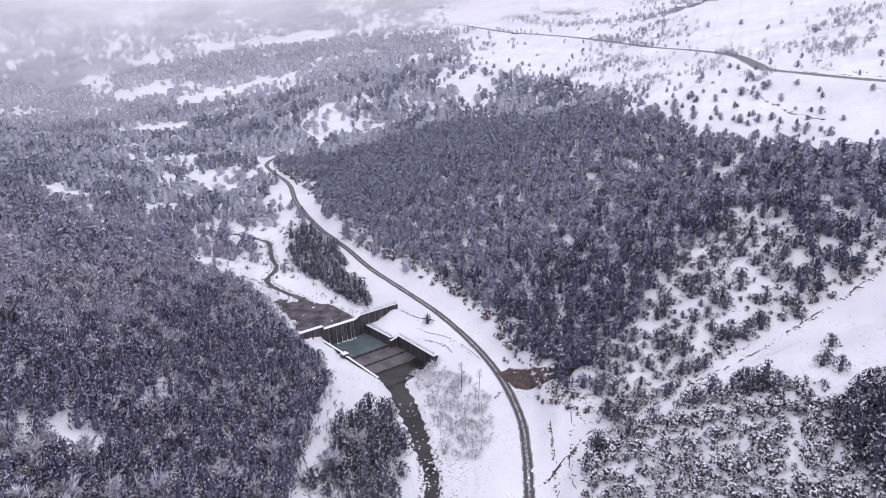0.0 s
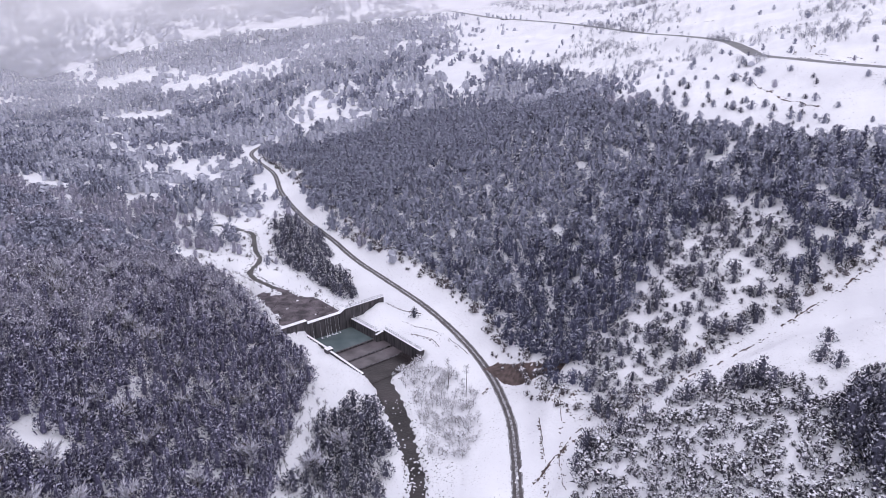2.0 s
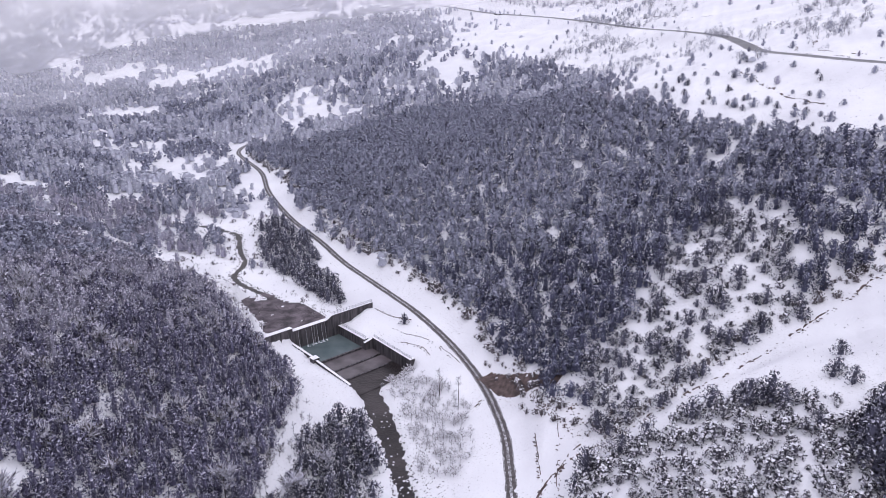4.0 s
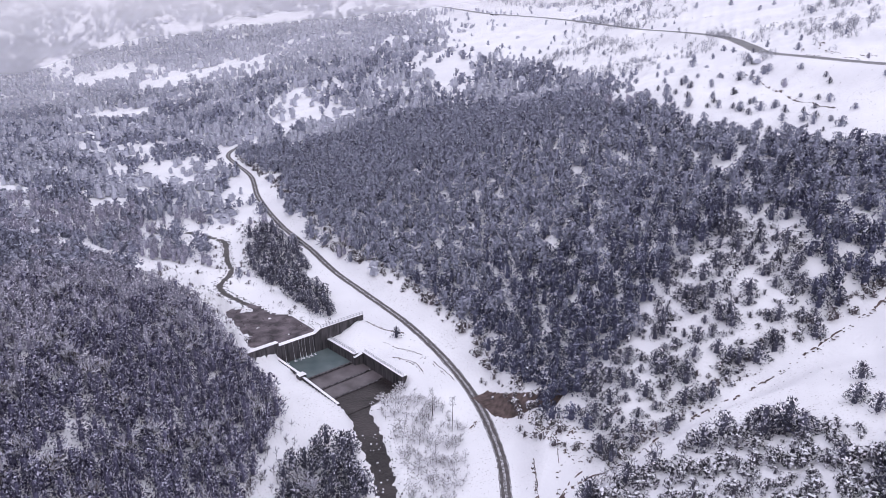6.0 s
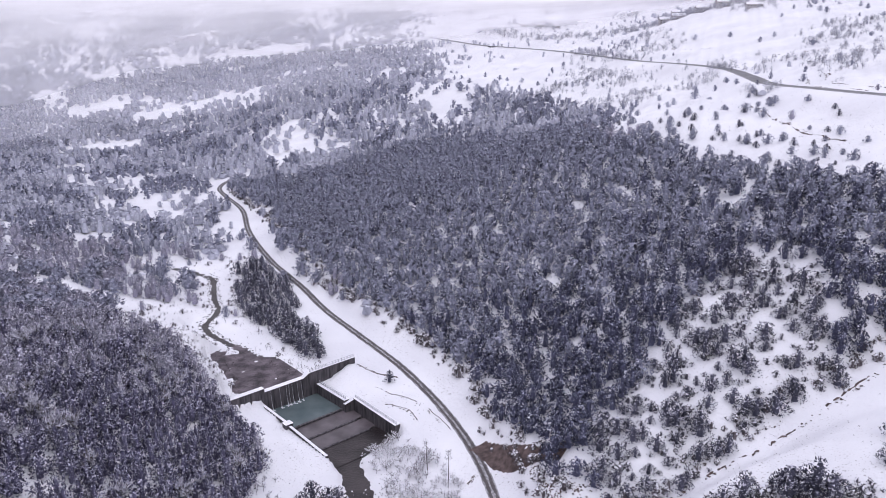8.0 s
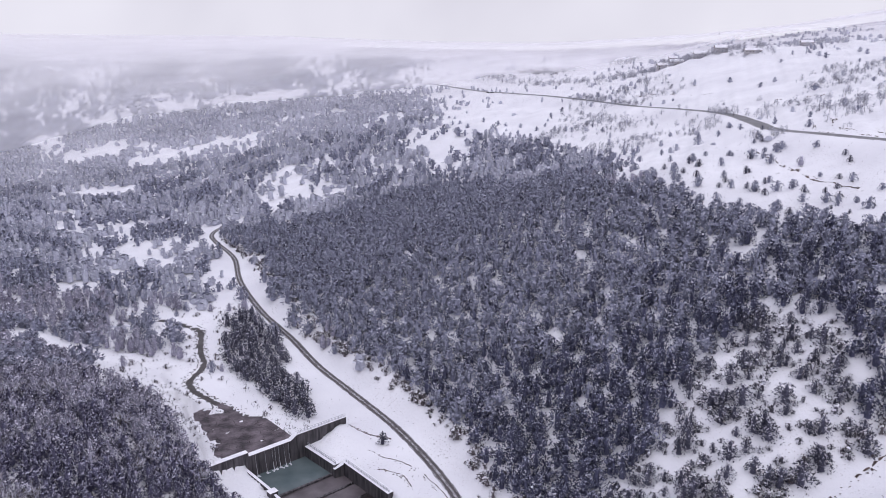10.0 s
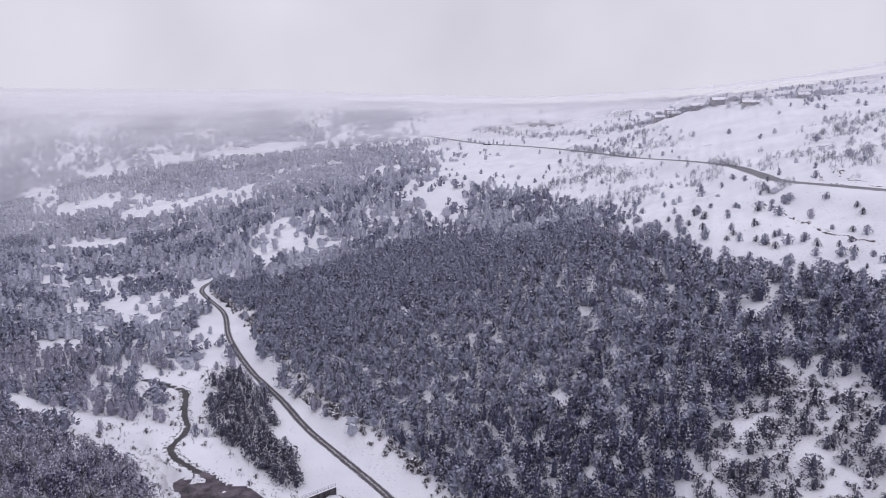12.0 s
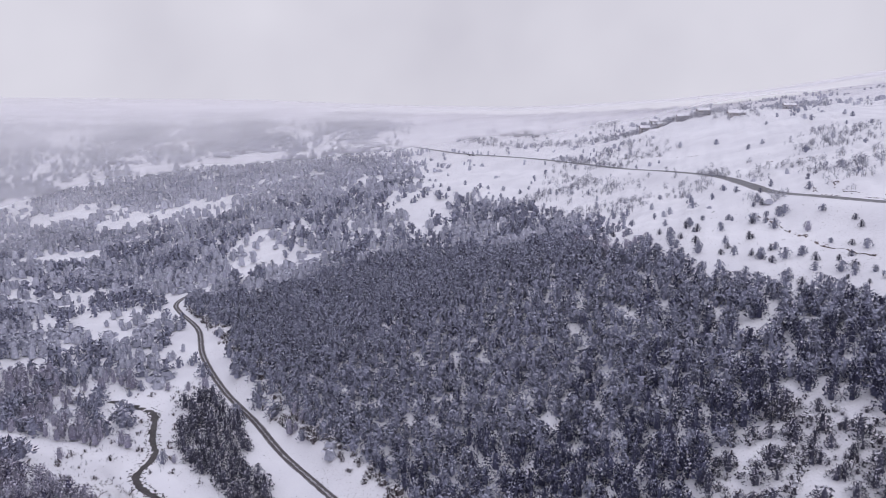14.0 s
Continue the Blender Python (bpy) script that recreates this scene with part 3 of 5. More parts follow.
def crown_shape(rng, sprays, spread=0.32, low=0.12, blunt=0.55, size=0.08, lobes=8, slim=1.0, stick=0.35, core=0.7, snow=0.0, pads=0, stem=0.018, high=1.0):
    """A tree or bush whose crown is made of lobes of small sprays round a dark heart; snow: the share of upper sprays that carry a pad of it.
    Materials: 0 bark, 1 foliage, 2 snow."""
    c = Shape()
    c.stem((0, 0, -0.08), (0, 0, 0.75), stem, stem * 0.4, 0, 3)
    lean = rng.normal(0, 0.03, 2)
    balls = []
    for i in range(lobes):
        h = low + (0.88 - low) * (i + 0.5) / lobes
        a, r = i * 2.39996 + rng.normal(0, 0.4), spread * (1 - h) ** blunt
        off = r * rng.uniform(0.35, 0.68) if i < lobes - 1 else 0.0
        balls.append((math.cos(a) * off + lean[0] * h, math.sin(a) * off + lean[1] * h, h, r * rng.uniform(0.48, 0.72) + 0.03))
    balls = np.array(balls)
    share = balls[:, 3] ** 2 / (balls[:, 3] ** 2).sum()
    if core:
        hs, t = np.array([low, 0.38, 0.66, 0.9]), np.arange(5) * 1.2566
        ring = np.stack([np.cos(t), np.sin(t), 0 * t], 1)
        v = np.vstack([ring * spread * (1 - h) ** blunt * core + (lean[0] * h, lean[1] * h, h) for h in hs])
        f = [[5 * k + i, 5 * k + (i + 1) % 5, 5 * k + 5 + (i + 1) % 5] if e else [5 * k + i, 5 * k + 5 + (i + 1) % 5, 5 * k + 5 + i] for k in range(3) for i in range(5) for e in (1, 0)]
        c.add(v, f, 1, unit(np.tile(ring, (4, 1)) + (0, 0, 0.35)))
    for x, y, z, r in balls[::-1][:pads]:
        t = np.arange(6) * 1.0472 + rng.uniform(0, 1)
        wide = r * rng.uniform(0.22, 0.72, 6)[:, None]
        rim = np.stack([np.cos(t), np.sin(t), 0 * t], 1)
        seat = np.array([x * 1.1, y * 1.1, min(z + r * 0.62, 0.90)])
        v = np.vstack([rim * wide, rim * wide * 0.62 + (0, 0, r * 0.26), [(0, 0, r * 0.36)]]) + rng.normal(0, r * 0.09, (13, 3)) + seat
        f = [q for i in range(6) for q in ([i, (i + 1) % 6, 6 + (i + 1) % 6], [i, 6 + (i + 1) % 6, 6 + i], [6 + i, 6 + (i + 1) % 6, 12])]
        c.add(v, f, 2, unit(np.vstack([rim + (0, 0, 0.5), rim * 0.5 + (0, 0, 1), [(0, 0, 1)]])))
    for i in range(sprays):
        x, y, z, r = balls[rng.choice(lobes, p=share)]
        q = unit(rng.normal(0, 1, 3))
        if rng.random() < 0.75:
            q[2] = abs(q[2])
        p = np.array([x, y, z]) + q * r * (1, 1, 1.15) * rng.uniform(0.72, 1.06)
        p[2] = min(max(p[2], low * 0.4 + 0.01), high * 0.98)
        out = np.array([p[0], p[1], 0]) / (math.hypot(p[0], p[1]) + 0.05)
        n = unit(q * 0.85 + out * 0.4 + (0, 0, 0.2))
        g = unit(n + rng.normal(0, 0.42, 3))
        u = unit(np.cross(g, rng.normal(0, 1, 3)))
        w, s = np.cross(g, u), size * rng.uniform(0.65, 1.4)
        if rng.random() < stick:
            d = unit(q * 0.9 + out * 0.25 + rng.normal(0, 0.32, 3) + (0, 0, 0.45)) * s * rng.uniform(0.9, 1.6)
            w = unit(np.cross(d, n + rng.normal(0, 0.5, 3))) * s * 0.42 * slim
            tri = np.array([p - d * 0.35 - w, p - d * 0.35 + w, p + d * 0.8])
            tri[2, 2] = min(tri[2, 2], high * 1.02)
        else:
            tri = np.array([p + u * s * 0.8, p - u * s * 0.42 + w * s * 0.62 * slim, p - u * s * 0.42 - w * s * 0.62 * slim])
        if np.dot(np.cross(tri[1] - tri[0], tri[2] - tri[0]), n) < 0:
            tri = tri[::-1]
        c.add(tri, ONE, 2 if q[2] > 0.3 and rng.random() < snow else 1, unit(n + rng.normal(0, 0.14, (3, 3))))
    return c.done()


def bare_shape(rng, limbs, twigs, frost, wide=0.36, fat=1.0):
    """A leafless tree: stem, limbs and sprays of fine twigs. Materials: 0 bark, 1 twigs, 2 frosted twigs."""
    c = Shape()
    top = (rng.normal(0, 0.03), rng.normal(0, 0.03), 0.62)
    c.stem((0, 0, -0.05), top, 0.016 * min(fat, 1.3), 0.008 * min(fat, 1.3), 0, 3)
    ends = []
    for i in range(limbs):
        a = i * 2.39996 + rng.normal(0, 0.3)
        h = rng.uniform(0.18, 0.6)
        r = wide * rng.uniform(0.5, 0.9) * (1.05 - abs(h - 0.4))
        p = np.array([top[0] * h, top[1] * h, h])
        e = p + (np.cos(a) * r, np.sin(a) * r, rng.uniform(0.12, 0.36))
        c.stem(p, e, 0.008 * min(fat, 1.3), 0.003 * min(fat, 1.3), 0, 3)
        ends.append((p, e))
    ends.append((np.array([0, 0, 0.45]), np.array([top[0], top[1], 0.85])))
    for i in range(twigs):
        p, e = ends[rng.integers(len(ends))]
        b = p + (e - p) * rng.uniform(0.25, 1.0)
        d = rng.normal(0, 1, 3) * (1, 1, 0.5) + (e - p) * 3 + (0, 0, 0.7)
        t = b + d / np.linalg.norm(d) * rng.uniform(0.10, 0.24)
        c.add(blade(b, t, rng.uniform(0.018, 0.05) * fat, rng.normal(0, 1, 3)), ONE, 2 if rng.random() < frost else 1)
    return c.done()


def joined(name, spots, shapes, mats, label, category, seed):
    """One mesh of many plants too many to count. spots: rows of x, y, height, width factor."""
    rng = np.random.default_rng(seed)
    spots = np.asarray(spots, float)
    z = ground(spots[:, 0], spots[:, 1])
    which = rng.integers(len(shapes), size=len(spots))
    turn = rng.uniform(0, 2 * np.pi, len(spots))
    vs, fs, ms, qs, n = [], [], [], [], 0
    for w, (sv, sf, sm, sq) in enumerate(shapes):
        kk = np.where(which == w)[0]
        if not len(kk):
            continue
        c, s = np.cos(turn[kk])[:, None], np.sin(turn[kk])[:, None]
        h, f = spots[kk, 2][:, None], (spots[kk, 2] * spots[kk, 3])[:, None]
        x = (sv[None, :, 0] * c - sv[None, :, 1] * s) * f + spots[kk, 0][:, None]
        y = (sv[None, :, 0] * s + sv[None, :, 1] * c) * f + spots[kk, 1][:, None]
        zz = sv[None, :, 2] * h + z[kk][:, None]
        vs.append(np.stack([x, y, zz], -1).reshape(-1, 3))
        qs.append(np.stack([sq[None, :, 0] * c - sq[None, :, 1] * s, sq[None, :, 0] * s + sq[None, :, 1] * c, sq[None, :, 2] + 0 * c], -1).reshape(-1, 3))
        fs.append((sf[None] + (np.arange(len(kk)) * len(sv))[:, None, None] + n).reshape(-1, 3))
        ms.append(np.tile(sm, len(kk)))
        n += len(kk) * len(sv)
    return tagged(obj(name, np.vstack(vs), np.vstack(fs), mats, idx=np.concatenate(ms), smooth=True, normals=np.vstack(qs)), label, category, kind="stuff")


def sown(lo, hi, gap, seed, jitter=0.42):
    """Places on a shaken grid."""
    rng = np.random.default_rng(seed)
    x, y = np.meshgrid(np.arange(lo[0], hi[0], gap), np.arange(lo[1], hi[1], gap))
    x = x + gap * 0.5 * (np.arange(x.shape[0]) % 2)[:, None]
    x, y = x.ravel() + rng.uniform(-jitter, jitter, x.size) * gap, y.ravel() + rng.uniform(-jitter, jitter, x.size) * gap
    return x, y


def clear_of(x, y):
    """How far from the track, streams and road, and off the weir."""
    d1, d2, d3, d4 = (near_line(x, y, q)[0] for q in (TRACK, RIVER_UP, RIVER_DOWN, ROAD))
    s, r = dam_sr(x, y)
    return (d1 > 4.5) & (d2 > 4.0) & (d3 > 6.5) & (d4 > 8) & ~((s > -6) & (s < 54) & (r > -14) & (r < 4)) & ~((s > -5) & (s < 42) & (r > 0) & (r < 16)) & ~((s > -1.5) & (s < 42) & (r > 0) & (r < 54)) & (near_line(x, y, SILT)[0] > 10)


MAIN = [(-130, 590), (-112, 560), (-96, 535), (-66, 472), (-38, 410), (-13, 374), (8, 344), (24, 306), (31, 276), (42, 240), (50, 226), (62, 222), (98, 240), (126, 248), (150, 257), (172, 268), (190, 300), (166, 325), (150, 350), (132, 378), (120, 408), (100, 432), (84, 500), (60, 560), (30, 600), (-10, 615), (-50, 595), (-85, 590)]
OPEN = [(56, 214), (50, 238), (56, 252), (72, 262), (84, 276), (100, 296), (118, 300), (132, 284), (127, 262), (124, 244), (97, 234)]
LEFT = [(-330, 120), (-260, 240), (-175, 250), (-152, 262), (-140, 285), (-130, 318), (-118, 338), (-95, 331), (-72, 306), (-63, 290), (-50, 274), (-44, 262), (-42, 236), (-45, 214), (-42, 170), (-30, 120)]
KNOLL = [(33, 160), (38, 182), (46, 199), (57, 202), (78, 203), (98, 196), (106, 182), (122, 186), (160, 190), (160, 130), (60, 120)]
CLUMP = [(-36, 226), (-29, 246), (-19, 250), (-15.5, 236), (-13, 222), (-12, 198), (-22, 186), (-40, 190)]
UPPER = [(-92, 440), (-86, 450), (-62, 416), (-50, 382), (-40, 362), (-38, 345), (-47, 340), (-60, 362), (-78, 378), (-84, 405)]
CLEARINGS = [(3, 452, 6), (126, 340, 7), (96, 380, 4), (-88, 219, 2.6), (-85, 211, 4.2), (-83, 201, 4), (-82, 193, 3.4), (-94, 164, 5.5), (-87, 162, 6), (-111, 234, 2.5), (-124, 220, 3.5), (35, 253, 4.5), (28, 262, 4), (41, 234, 3.5), (45, 226, 3)]

rngt = np.random.default_rng(11)
ru = rngt.uniform
PINES_MID = [crown_shape(rngt, 380, ru(0.46, 0.60), 0.02, ru(0.32, 0.46), 0.080, 13, 0.9, 0.5, 0.3) for i in range(10)]
PINES_SLIM = [crown_shape(rngt, 350, ru(0.38, 0.48), 0.08, ru(0.32, 0.48), 0.066, 12, 0.8, 0.6, 0.3) for i in range(9)]
PINES_SNOWY = [crown_shape(rngt, 240, ru(0.46, 0.60), 0.02, ru(0.32, 0.46), 0.100, 12, 0.9, 0.5, 0.3) for i in range(9)]
PINES_FAR = [crown_shape(rngt, 60, ru(0.38, 0.50), 0.03, 0.42, 0.15, 6, 0.9, 0.5, 0.35) for i in range(7)]
PINES_DIM = [crown_shape(rngt, 22, ru(0.42, 0.54), 0.03, 0.40, 0.21, 4, 0.9, 0.5, 0.5) for i in range(5)]
BARE_MID = [bare_shape(rngt, 6, 70, 0.6, fat=1.2) for i in range(5)]
BARE_NEAR = [crown_shape(rngt, 190, ru(0.34, 0.44), 0.14, 0.35, 0.085, 8, 0.5, 0.75, 0.5) for i in range(7)]
BARE_FAR = [crown_shape(rngt, 62, ru(0.38, 0.48), 0.08, 0.32, 0.13, 6, 0.7, 0.6, 0.6) for i in range(8)]
BARE_DIM = [crown_shape(rngt, 22, ru(0.44, 0.54), 0.03, 0.3, 0.20, 4, 0.8, 0.5) for i in range(6)]
BUSH_MID = [crown_shape(rngt, 75, ru(0.50, 0.72), 0.0, ru(0.3, 0.5), 0.16, 6, 0.9, 0.5, 0.3, 0.0, 2) for i in range(8)]
BUSH_FAR = [crown_shape(rngt, 18, ru(0.6, 0.8), 0.0, 0.35, 0.26, 4) for i in range(5)]
BARE_MATS = [BARK, TWIGS, FROST]


def spots_of(x, y, low, high, seed, wide=(0.85, 1.2)):
    rng = np.random.default_rng(seed)
    lump = 0.5 + 0.5 * rough(x, y, 26, seed)
    h = low + (high - low) * np.clip(0.35 * lump + 0.65 * rng.random(len(x)), 0, 1)
    return np.stack([x, y, h, rng.uniform(*wide, len(x))], 1)


def away(x, y):
    ok = np.ones(len(x), bool)
    for cx, cy, r in CLEARINGS:
        ok &= np.hypot(x - cx, y - cy) > r * (1 + 0.55 * rough(x, y, 9, cx))
    return ok


# dense pine wood on the hillside
x, y = sown((-140, 215), (200, 625), 5.2, 21)
ok = (np.abs(x - 5) < 0.62 * y + 14) & inside(x, y, MAIN) & ~inside(x, y, OPEN) & clear_of(x, y) & away(x, y)
sp = spots_of(x[ok], y[ok], 4.6, 7.8, 22, (0.85, 1.2))
# Share of paler trees grows with distance, imitating haze by colour.
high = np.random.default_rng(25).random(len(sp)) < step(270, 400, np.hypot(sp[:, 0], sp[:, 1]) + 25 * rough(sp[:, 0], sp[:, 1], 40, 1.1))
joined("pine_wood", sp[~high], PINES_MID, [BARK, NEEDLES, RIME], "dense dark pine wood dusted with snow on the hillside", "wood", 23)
joined("upper_pine_wood", sp[high] * (1, 1, 1, 1.1), PINES_SNOWY, [BARK, HAZY_FROST_NEEDLES, RIME], "snowy pine wood higher on the hillside, paled to imitate haze", "wood", 24)

# close dark plantation on the near hill
x, y = sown((-330, 120), (-30, 350), 3.6, 31)
ok = inside(x, y, LEFT) & clear_of(x, y) & away(x, y) & (np.abs(x - 5) < 0.62 * y + 14)
sp = spots_of(x[ok], y[ok], 4.6, 7.8, 32)
# Pale share rising with y imitates haze; the left share is frosted bare trees.
high = np.random.default_rng(34).random(len(sp)) < np.maximum(0.85 * step(250, 330, sp[:, 1] + 20 * rough(sp[:, 0], sp[:, 1], 45, 0.4)), 0.85 * step(-88, -120, sp[:, 0] + 12 * rough(sp[:, 0], sp[:, 1], 40, 1.4)) * step(192, 228, sp[:, 1]))
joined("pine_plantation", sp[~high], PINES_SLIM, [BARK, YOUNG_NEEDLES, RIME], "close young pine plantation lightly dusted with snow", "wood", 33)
joined("frosted_plantation", sp[high], PINES_SLIM, [BARK, VIOLET_TWIGS, RIME], "close young trees grey with frost, paled farther off to imitate haze", "wood", 34)

# mixed edges: smaller pines and scrub on the open slope and along the wood's foot
x, y = sown((40, 210), (140, 305), 2.7, 35)
ok = inside(x, y, OPEN) & clear_of(x, y) & (np.random.default_rng(36).random(len(x)) < 0.30 + 0.45 * (rough(x, y, 24, 1.0) > 0.1))
joined("slope_scrub", spots_of(x[ok], y[ok], 0.8, 3.0, 37, (0.9, 1.5)), BUSH_MID, [BARK, LADEN, SNOW], "dark low bushes under snow on the open slope", "scrub", 38)
foot = []
rngq = np.random.default_rng(39)
for (ax, ay), (bx, by) in zip(MAIN[:15], MAIN[1:16]):
    for k in range(int(math.hypot(bx - ax, by - ay) / 1.1)):
        q = rngq.random()
        foot.append((ax + (bx - ax) * q + rngq.normal(-1.5, 2.2), ay + (by - ay) * q + rngq.normal(-1.5, 2.2)))
foot = np.array(foot)
foot = foot[clear_of(foot[:, 0], foot[:, 1])]
joined("wood_foot_scrub", spots_of(foot[:, 0], foot[:, 1], 0.8, 3.2, 40, (0.8, 1.5)), BUSH_MID, [BARK, BROWN_SCRUB, SNOW], "brown bushes and saplings along the foot of the wood", "scrub", 40)
# snow-laden firs and frosted broadleaved trees among the pines
x, y = sown((-140, 215), (200, 625), 10, 45)
ok = inside(x, y, MAIN) & ~inside(x, y, OPEN) & clear_of(x, y) & (rough(x, y, 60, 2.2) > -0.25)
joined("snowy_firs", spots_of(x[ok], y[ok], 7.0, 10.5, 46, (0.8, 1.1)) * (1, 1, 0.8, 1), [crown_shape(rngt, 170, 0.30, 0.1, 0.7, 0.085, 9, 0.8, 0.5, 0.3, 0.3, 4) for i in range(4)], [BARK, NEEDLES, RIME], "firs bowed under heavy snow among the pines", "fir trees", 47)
x, y = sown((-250, 130), (-40, 345), 9, 48)
ok = inside(x, y, LEFT) & clear_of(x, y) & (np.abs(x - 5) < 0.62 * y + 14) & (rough(x, y, 55, 0.9) > 0.2)
joined("plantation_birches", spots_of(x[ok], y[ok], 7.0, 10.0, 49, (0.8, 1.1)), [bare_shape(rngt, 9, 220, 0.7, 0.4, 1.1) for i in range(4)], BARE_MATS, "frosted leafless birches among the young pines", "birch trees", 50)

# scrub on the knoll beside the gully
x, y = sown((30, 115), (165, 210), 2.35, 41)
dark = rough(x, y, 13, 0.3) + 0.5 * rough(x, y, 5, 1.3) + 0.5 * np.random.default_rng(44).normal(0, 1, len(x)) + 0.25 * step(185, 165, y) - 0.3 * step(60, 95, x) * step(170, 185, y)
ok = inside(x, y, KNOLL) & clear_of(x, y) & (np.abs(x - 5) < 0.62 * y + 14) & (dark > -0.2)
sp = spots_of(x[ok], y[ok], 1.2, 4.8, 42, (0.9, 1.6))
joined("knoll_saplings", sp, [crown_shape(rngt, 120, ru(0.36, 0.55), 0.03, ru(0.4, 0.6), 0.12, 8, 0.9, 0.5, 0.28, 0.0, 2) for i in range(9)], [BARK, LADEN, SNOW], "dark young pines crowding the snowy knoll", "young pines", 42)
x, y = sown((30, 115), (165, 210), 3.4, 47)
ok = inside(x, y, KNOLL) & clear_of(x, y) & (np.abs(x - 5) < 0.62 * y + 14)
joined("knoll_scrub", spots_of(x[ok], y[ok], 0.6, 1.8, 42, (0.8, 1.3)), BUSH_MID, [BARK, LADEN, SNOW], "low dark juniper scrub half buried in snow", "scrub", 43)

# looser pines climbing from the wood's upper edge towards the pasture
x, y = sown((-140, 255), (230, 760), 5.6, 26)
edge_line = smooth_line([(*p, 0) for p in MAIN[15:]], 4)
gone = near_line(x, y, edge_line)[0]
ok = ~inside(x, y, MAIN) & ~inside(x, y, OPEN) & clear_of(x, y) & (gone < 120) & (x < 210) & (np.random.default_rng(27).random(len(x)) < 0.5 * np.exp(-gone / 28) * (0.6 + 0.8 * (rough(x, y, 32, 0.7) > 0)))
joined("wood_fringe", spots_of(x[ok], y[ok], 1.6, 5.0, 28, (0.8, 1.15)), PINES_SNOWY, [BARK, HAZY_FROST_NEEDLES, RIME], "loose pines above the wood's upper edge, pale with frost and imitated haze", "pine trees", 29)

# wooded land beyond, thinning out into snowy pastures
FIELDS = [(-316, 818, 60, 32), (-408, 1080, 52, 72), (-292, 960, 48, 52), (-352, 1340, 75, 42), (-228, 1330, 90, 58), (-470, 1280, 48, 46), (-438, 1406, 34, 20), (-374, 1488, 46, 26), (-268, 1098, 36, 20),
          (-208, 630, 22, 22), (-305, 720, 40, 22), (-242, 470, 18, 11), (-200, 594, 16, 11), (-183, 480, 13, 10), (-138, 376, 46, 13), (-40, 640, 16, 8), (20, 760, 30, 14), (-20, 700, 20, 8), (-130, 817, 22, 10)]
rngf = np.random.default_rng(51)
far_pine, far_bare, far_bush, dim_pine, dim_bare = [], [], [], [], []
for lo, hi, gap in (((-420, 240), (260, 620), 4.6), ((-640, 620), (420, 900), 6.6), ((-900, 900), (800, 1300), 8.0), ((-1300, 1300), (1300, 1680), 12.0)):
    x, y = sown(lo, hi, gap, int(gap * 10))
    keep = (np.abs(x - 5) < 0.64 * y) & ~((y < 372) & (x > -115))
    x, y = x[keep], y[keep]
    keep = clear_of(x, y) & ~inside(x, y, MAIN) & ~inside(x, y, LEFT) & ~inside(x, y, UPPER)
    x, y = x[keep], y[keep]
    z = hills(x, y)
    # open pasture on the high ground, along the stream and round the track's end; thickets elsewhere, in bands along the slope
    rim = np.interp(y, [340, 420, 520, 620, 760, 1000], [64, 70, 66, 60, 58, 62])
    wander = patchy(x, y, 160, 2.0, 3)
    plateau = step(-7, 7, z - rim) * step(-120 + 110 * wander, 60 + 110 * wander, x - 0.03 * (y - 600))
    floor = np.maximum(np.exp(-((near_line(x, y, RIVER_UP)[0] / 19) ** 2)), np.exp(-((near_line(x, y, TRACK)[0] / 15) ** 2)))
    bands = patchy(x * 0.62, y, 55 + 0.03 * y, 7.0) + 0.45 * patchy(x, y, 14, 9.0, 2)
    clumps = patchy(x * 0.7, y, 30 + 0.03 * y, 5.0) + 0.5 * patchy(x, y, 13, 9.0, 2)
    cover = (0.10 + 0.80 * step(-0.42, 0.12, 0.5 * bands + 0.6 * clumps + 0.16 * step(-90, -190, x))) * (1 - (0.95 - 0.35 * (bands > 0.5) * step(700, 1000, y)) * plateau) * (1 - 0.9 * floor)
    for cx, cy, rx, ry in FIELDS:
        cover = cover * step(0.55, 1.15, np.hypot((x - cx) / rx, (y - cy) / ry) + 0.3 * wander + 0.25 * bands)
    some = rngf.random(len(x)) < cover
    x, y, z, plat = x[some], y[some], z[some], plateau[some]
    kind = rngf.random(len(x)) * 0.3 + 0.37 + 0.75 * patchy(x, y, 42, 3.0, 3) - 0.16 * step(-80, 60, x) * (y < 900) - 0.10 * (y < 600)
    grow = gap / 4.6
    size = np.where(plat > 0.5, 0.6, 1.0) * np.minimum(grow, 3.0) ** 0.5
    sp = spots_of(x, y, 3.2, 9.0, int(gap), (0.8, 1.45))
    sp[:, 2] *= size
    (far_pine if y[0] < 850 else dim_pine).append(sp[kind < 0.40])
    (far_bare if y[0] < 850 else dim_bare).append(sp[(kind >= 0.40) & (kind < 0.80)])
    sp[:, 3] *= 1.1
    far_bush.append(sp[kind >= 0.80] * (1, 1, 0.55, 1.3))
# Farther woods take paler materials: haze painted into their colour, besides frost.
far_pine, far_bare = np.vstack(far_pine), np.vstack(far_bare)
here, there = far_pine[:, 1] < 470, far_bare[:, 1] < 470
joined("frosted_pines", far_pine[here], PINES_SNOWY, [BARK, HAZY_FROST_NEEDLES, RIME], "pines scattered over the valley side, pale with frost and imitated haze", "pine trees", 57)
joined("frosted_bare_trees", far_bare[there], BARE_NEAR, [BARK, VIOLET_TWIGS, FROST], "leafless frosted trees on the valley side", "bare trees", 58)
joined("far_pines", far_pine[~here], PINES_FAR, [BARK, HAZY_FROST_NEEDLES, RIME], "scattered snowy pines on the far slopes, paled to imitate haze", "pine trees", 52)
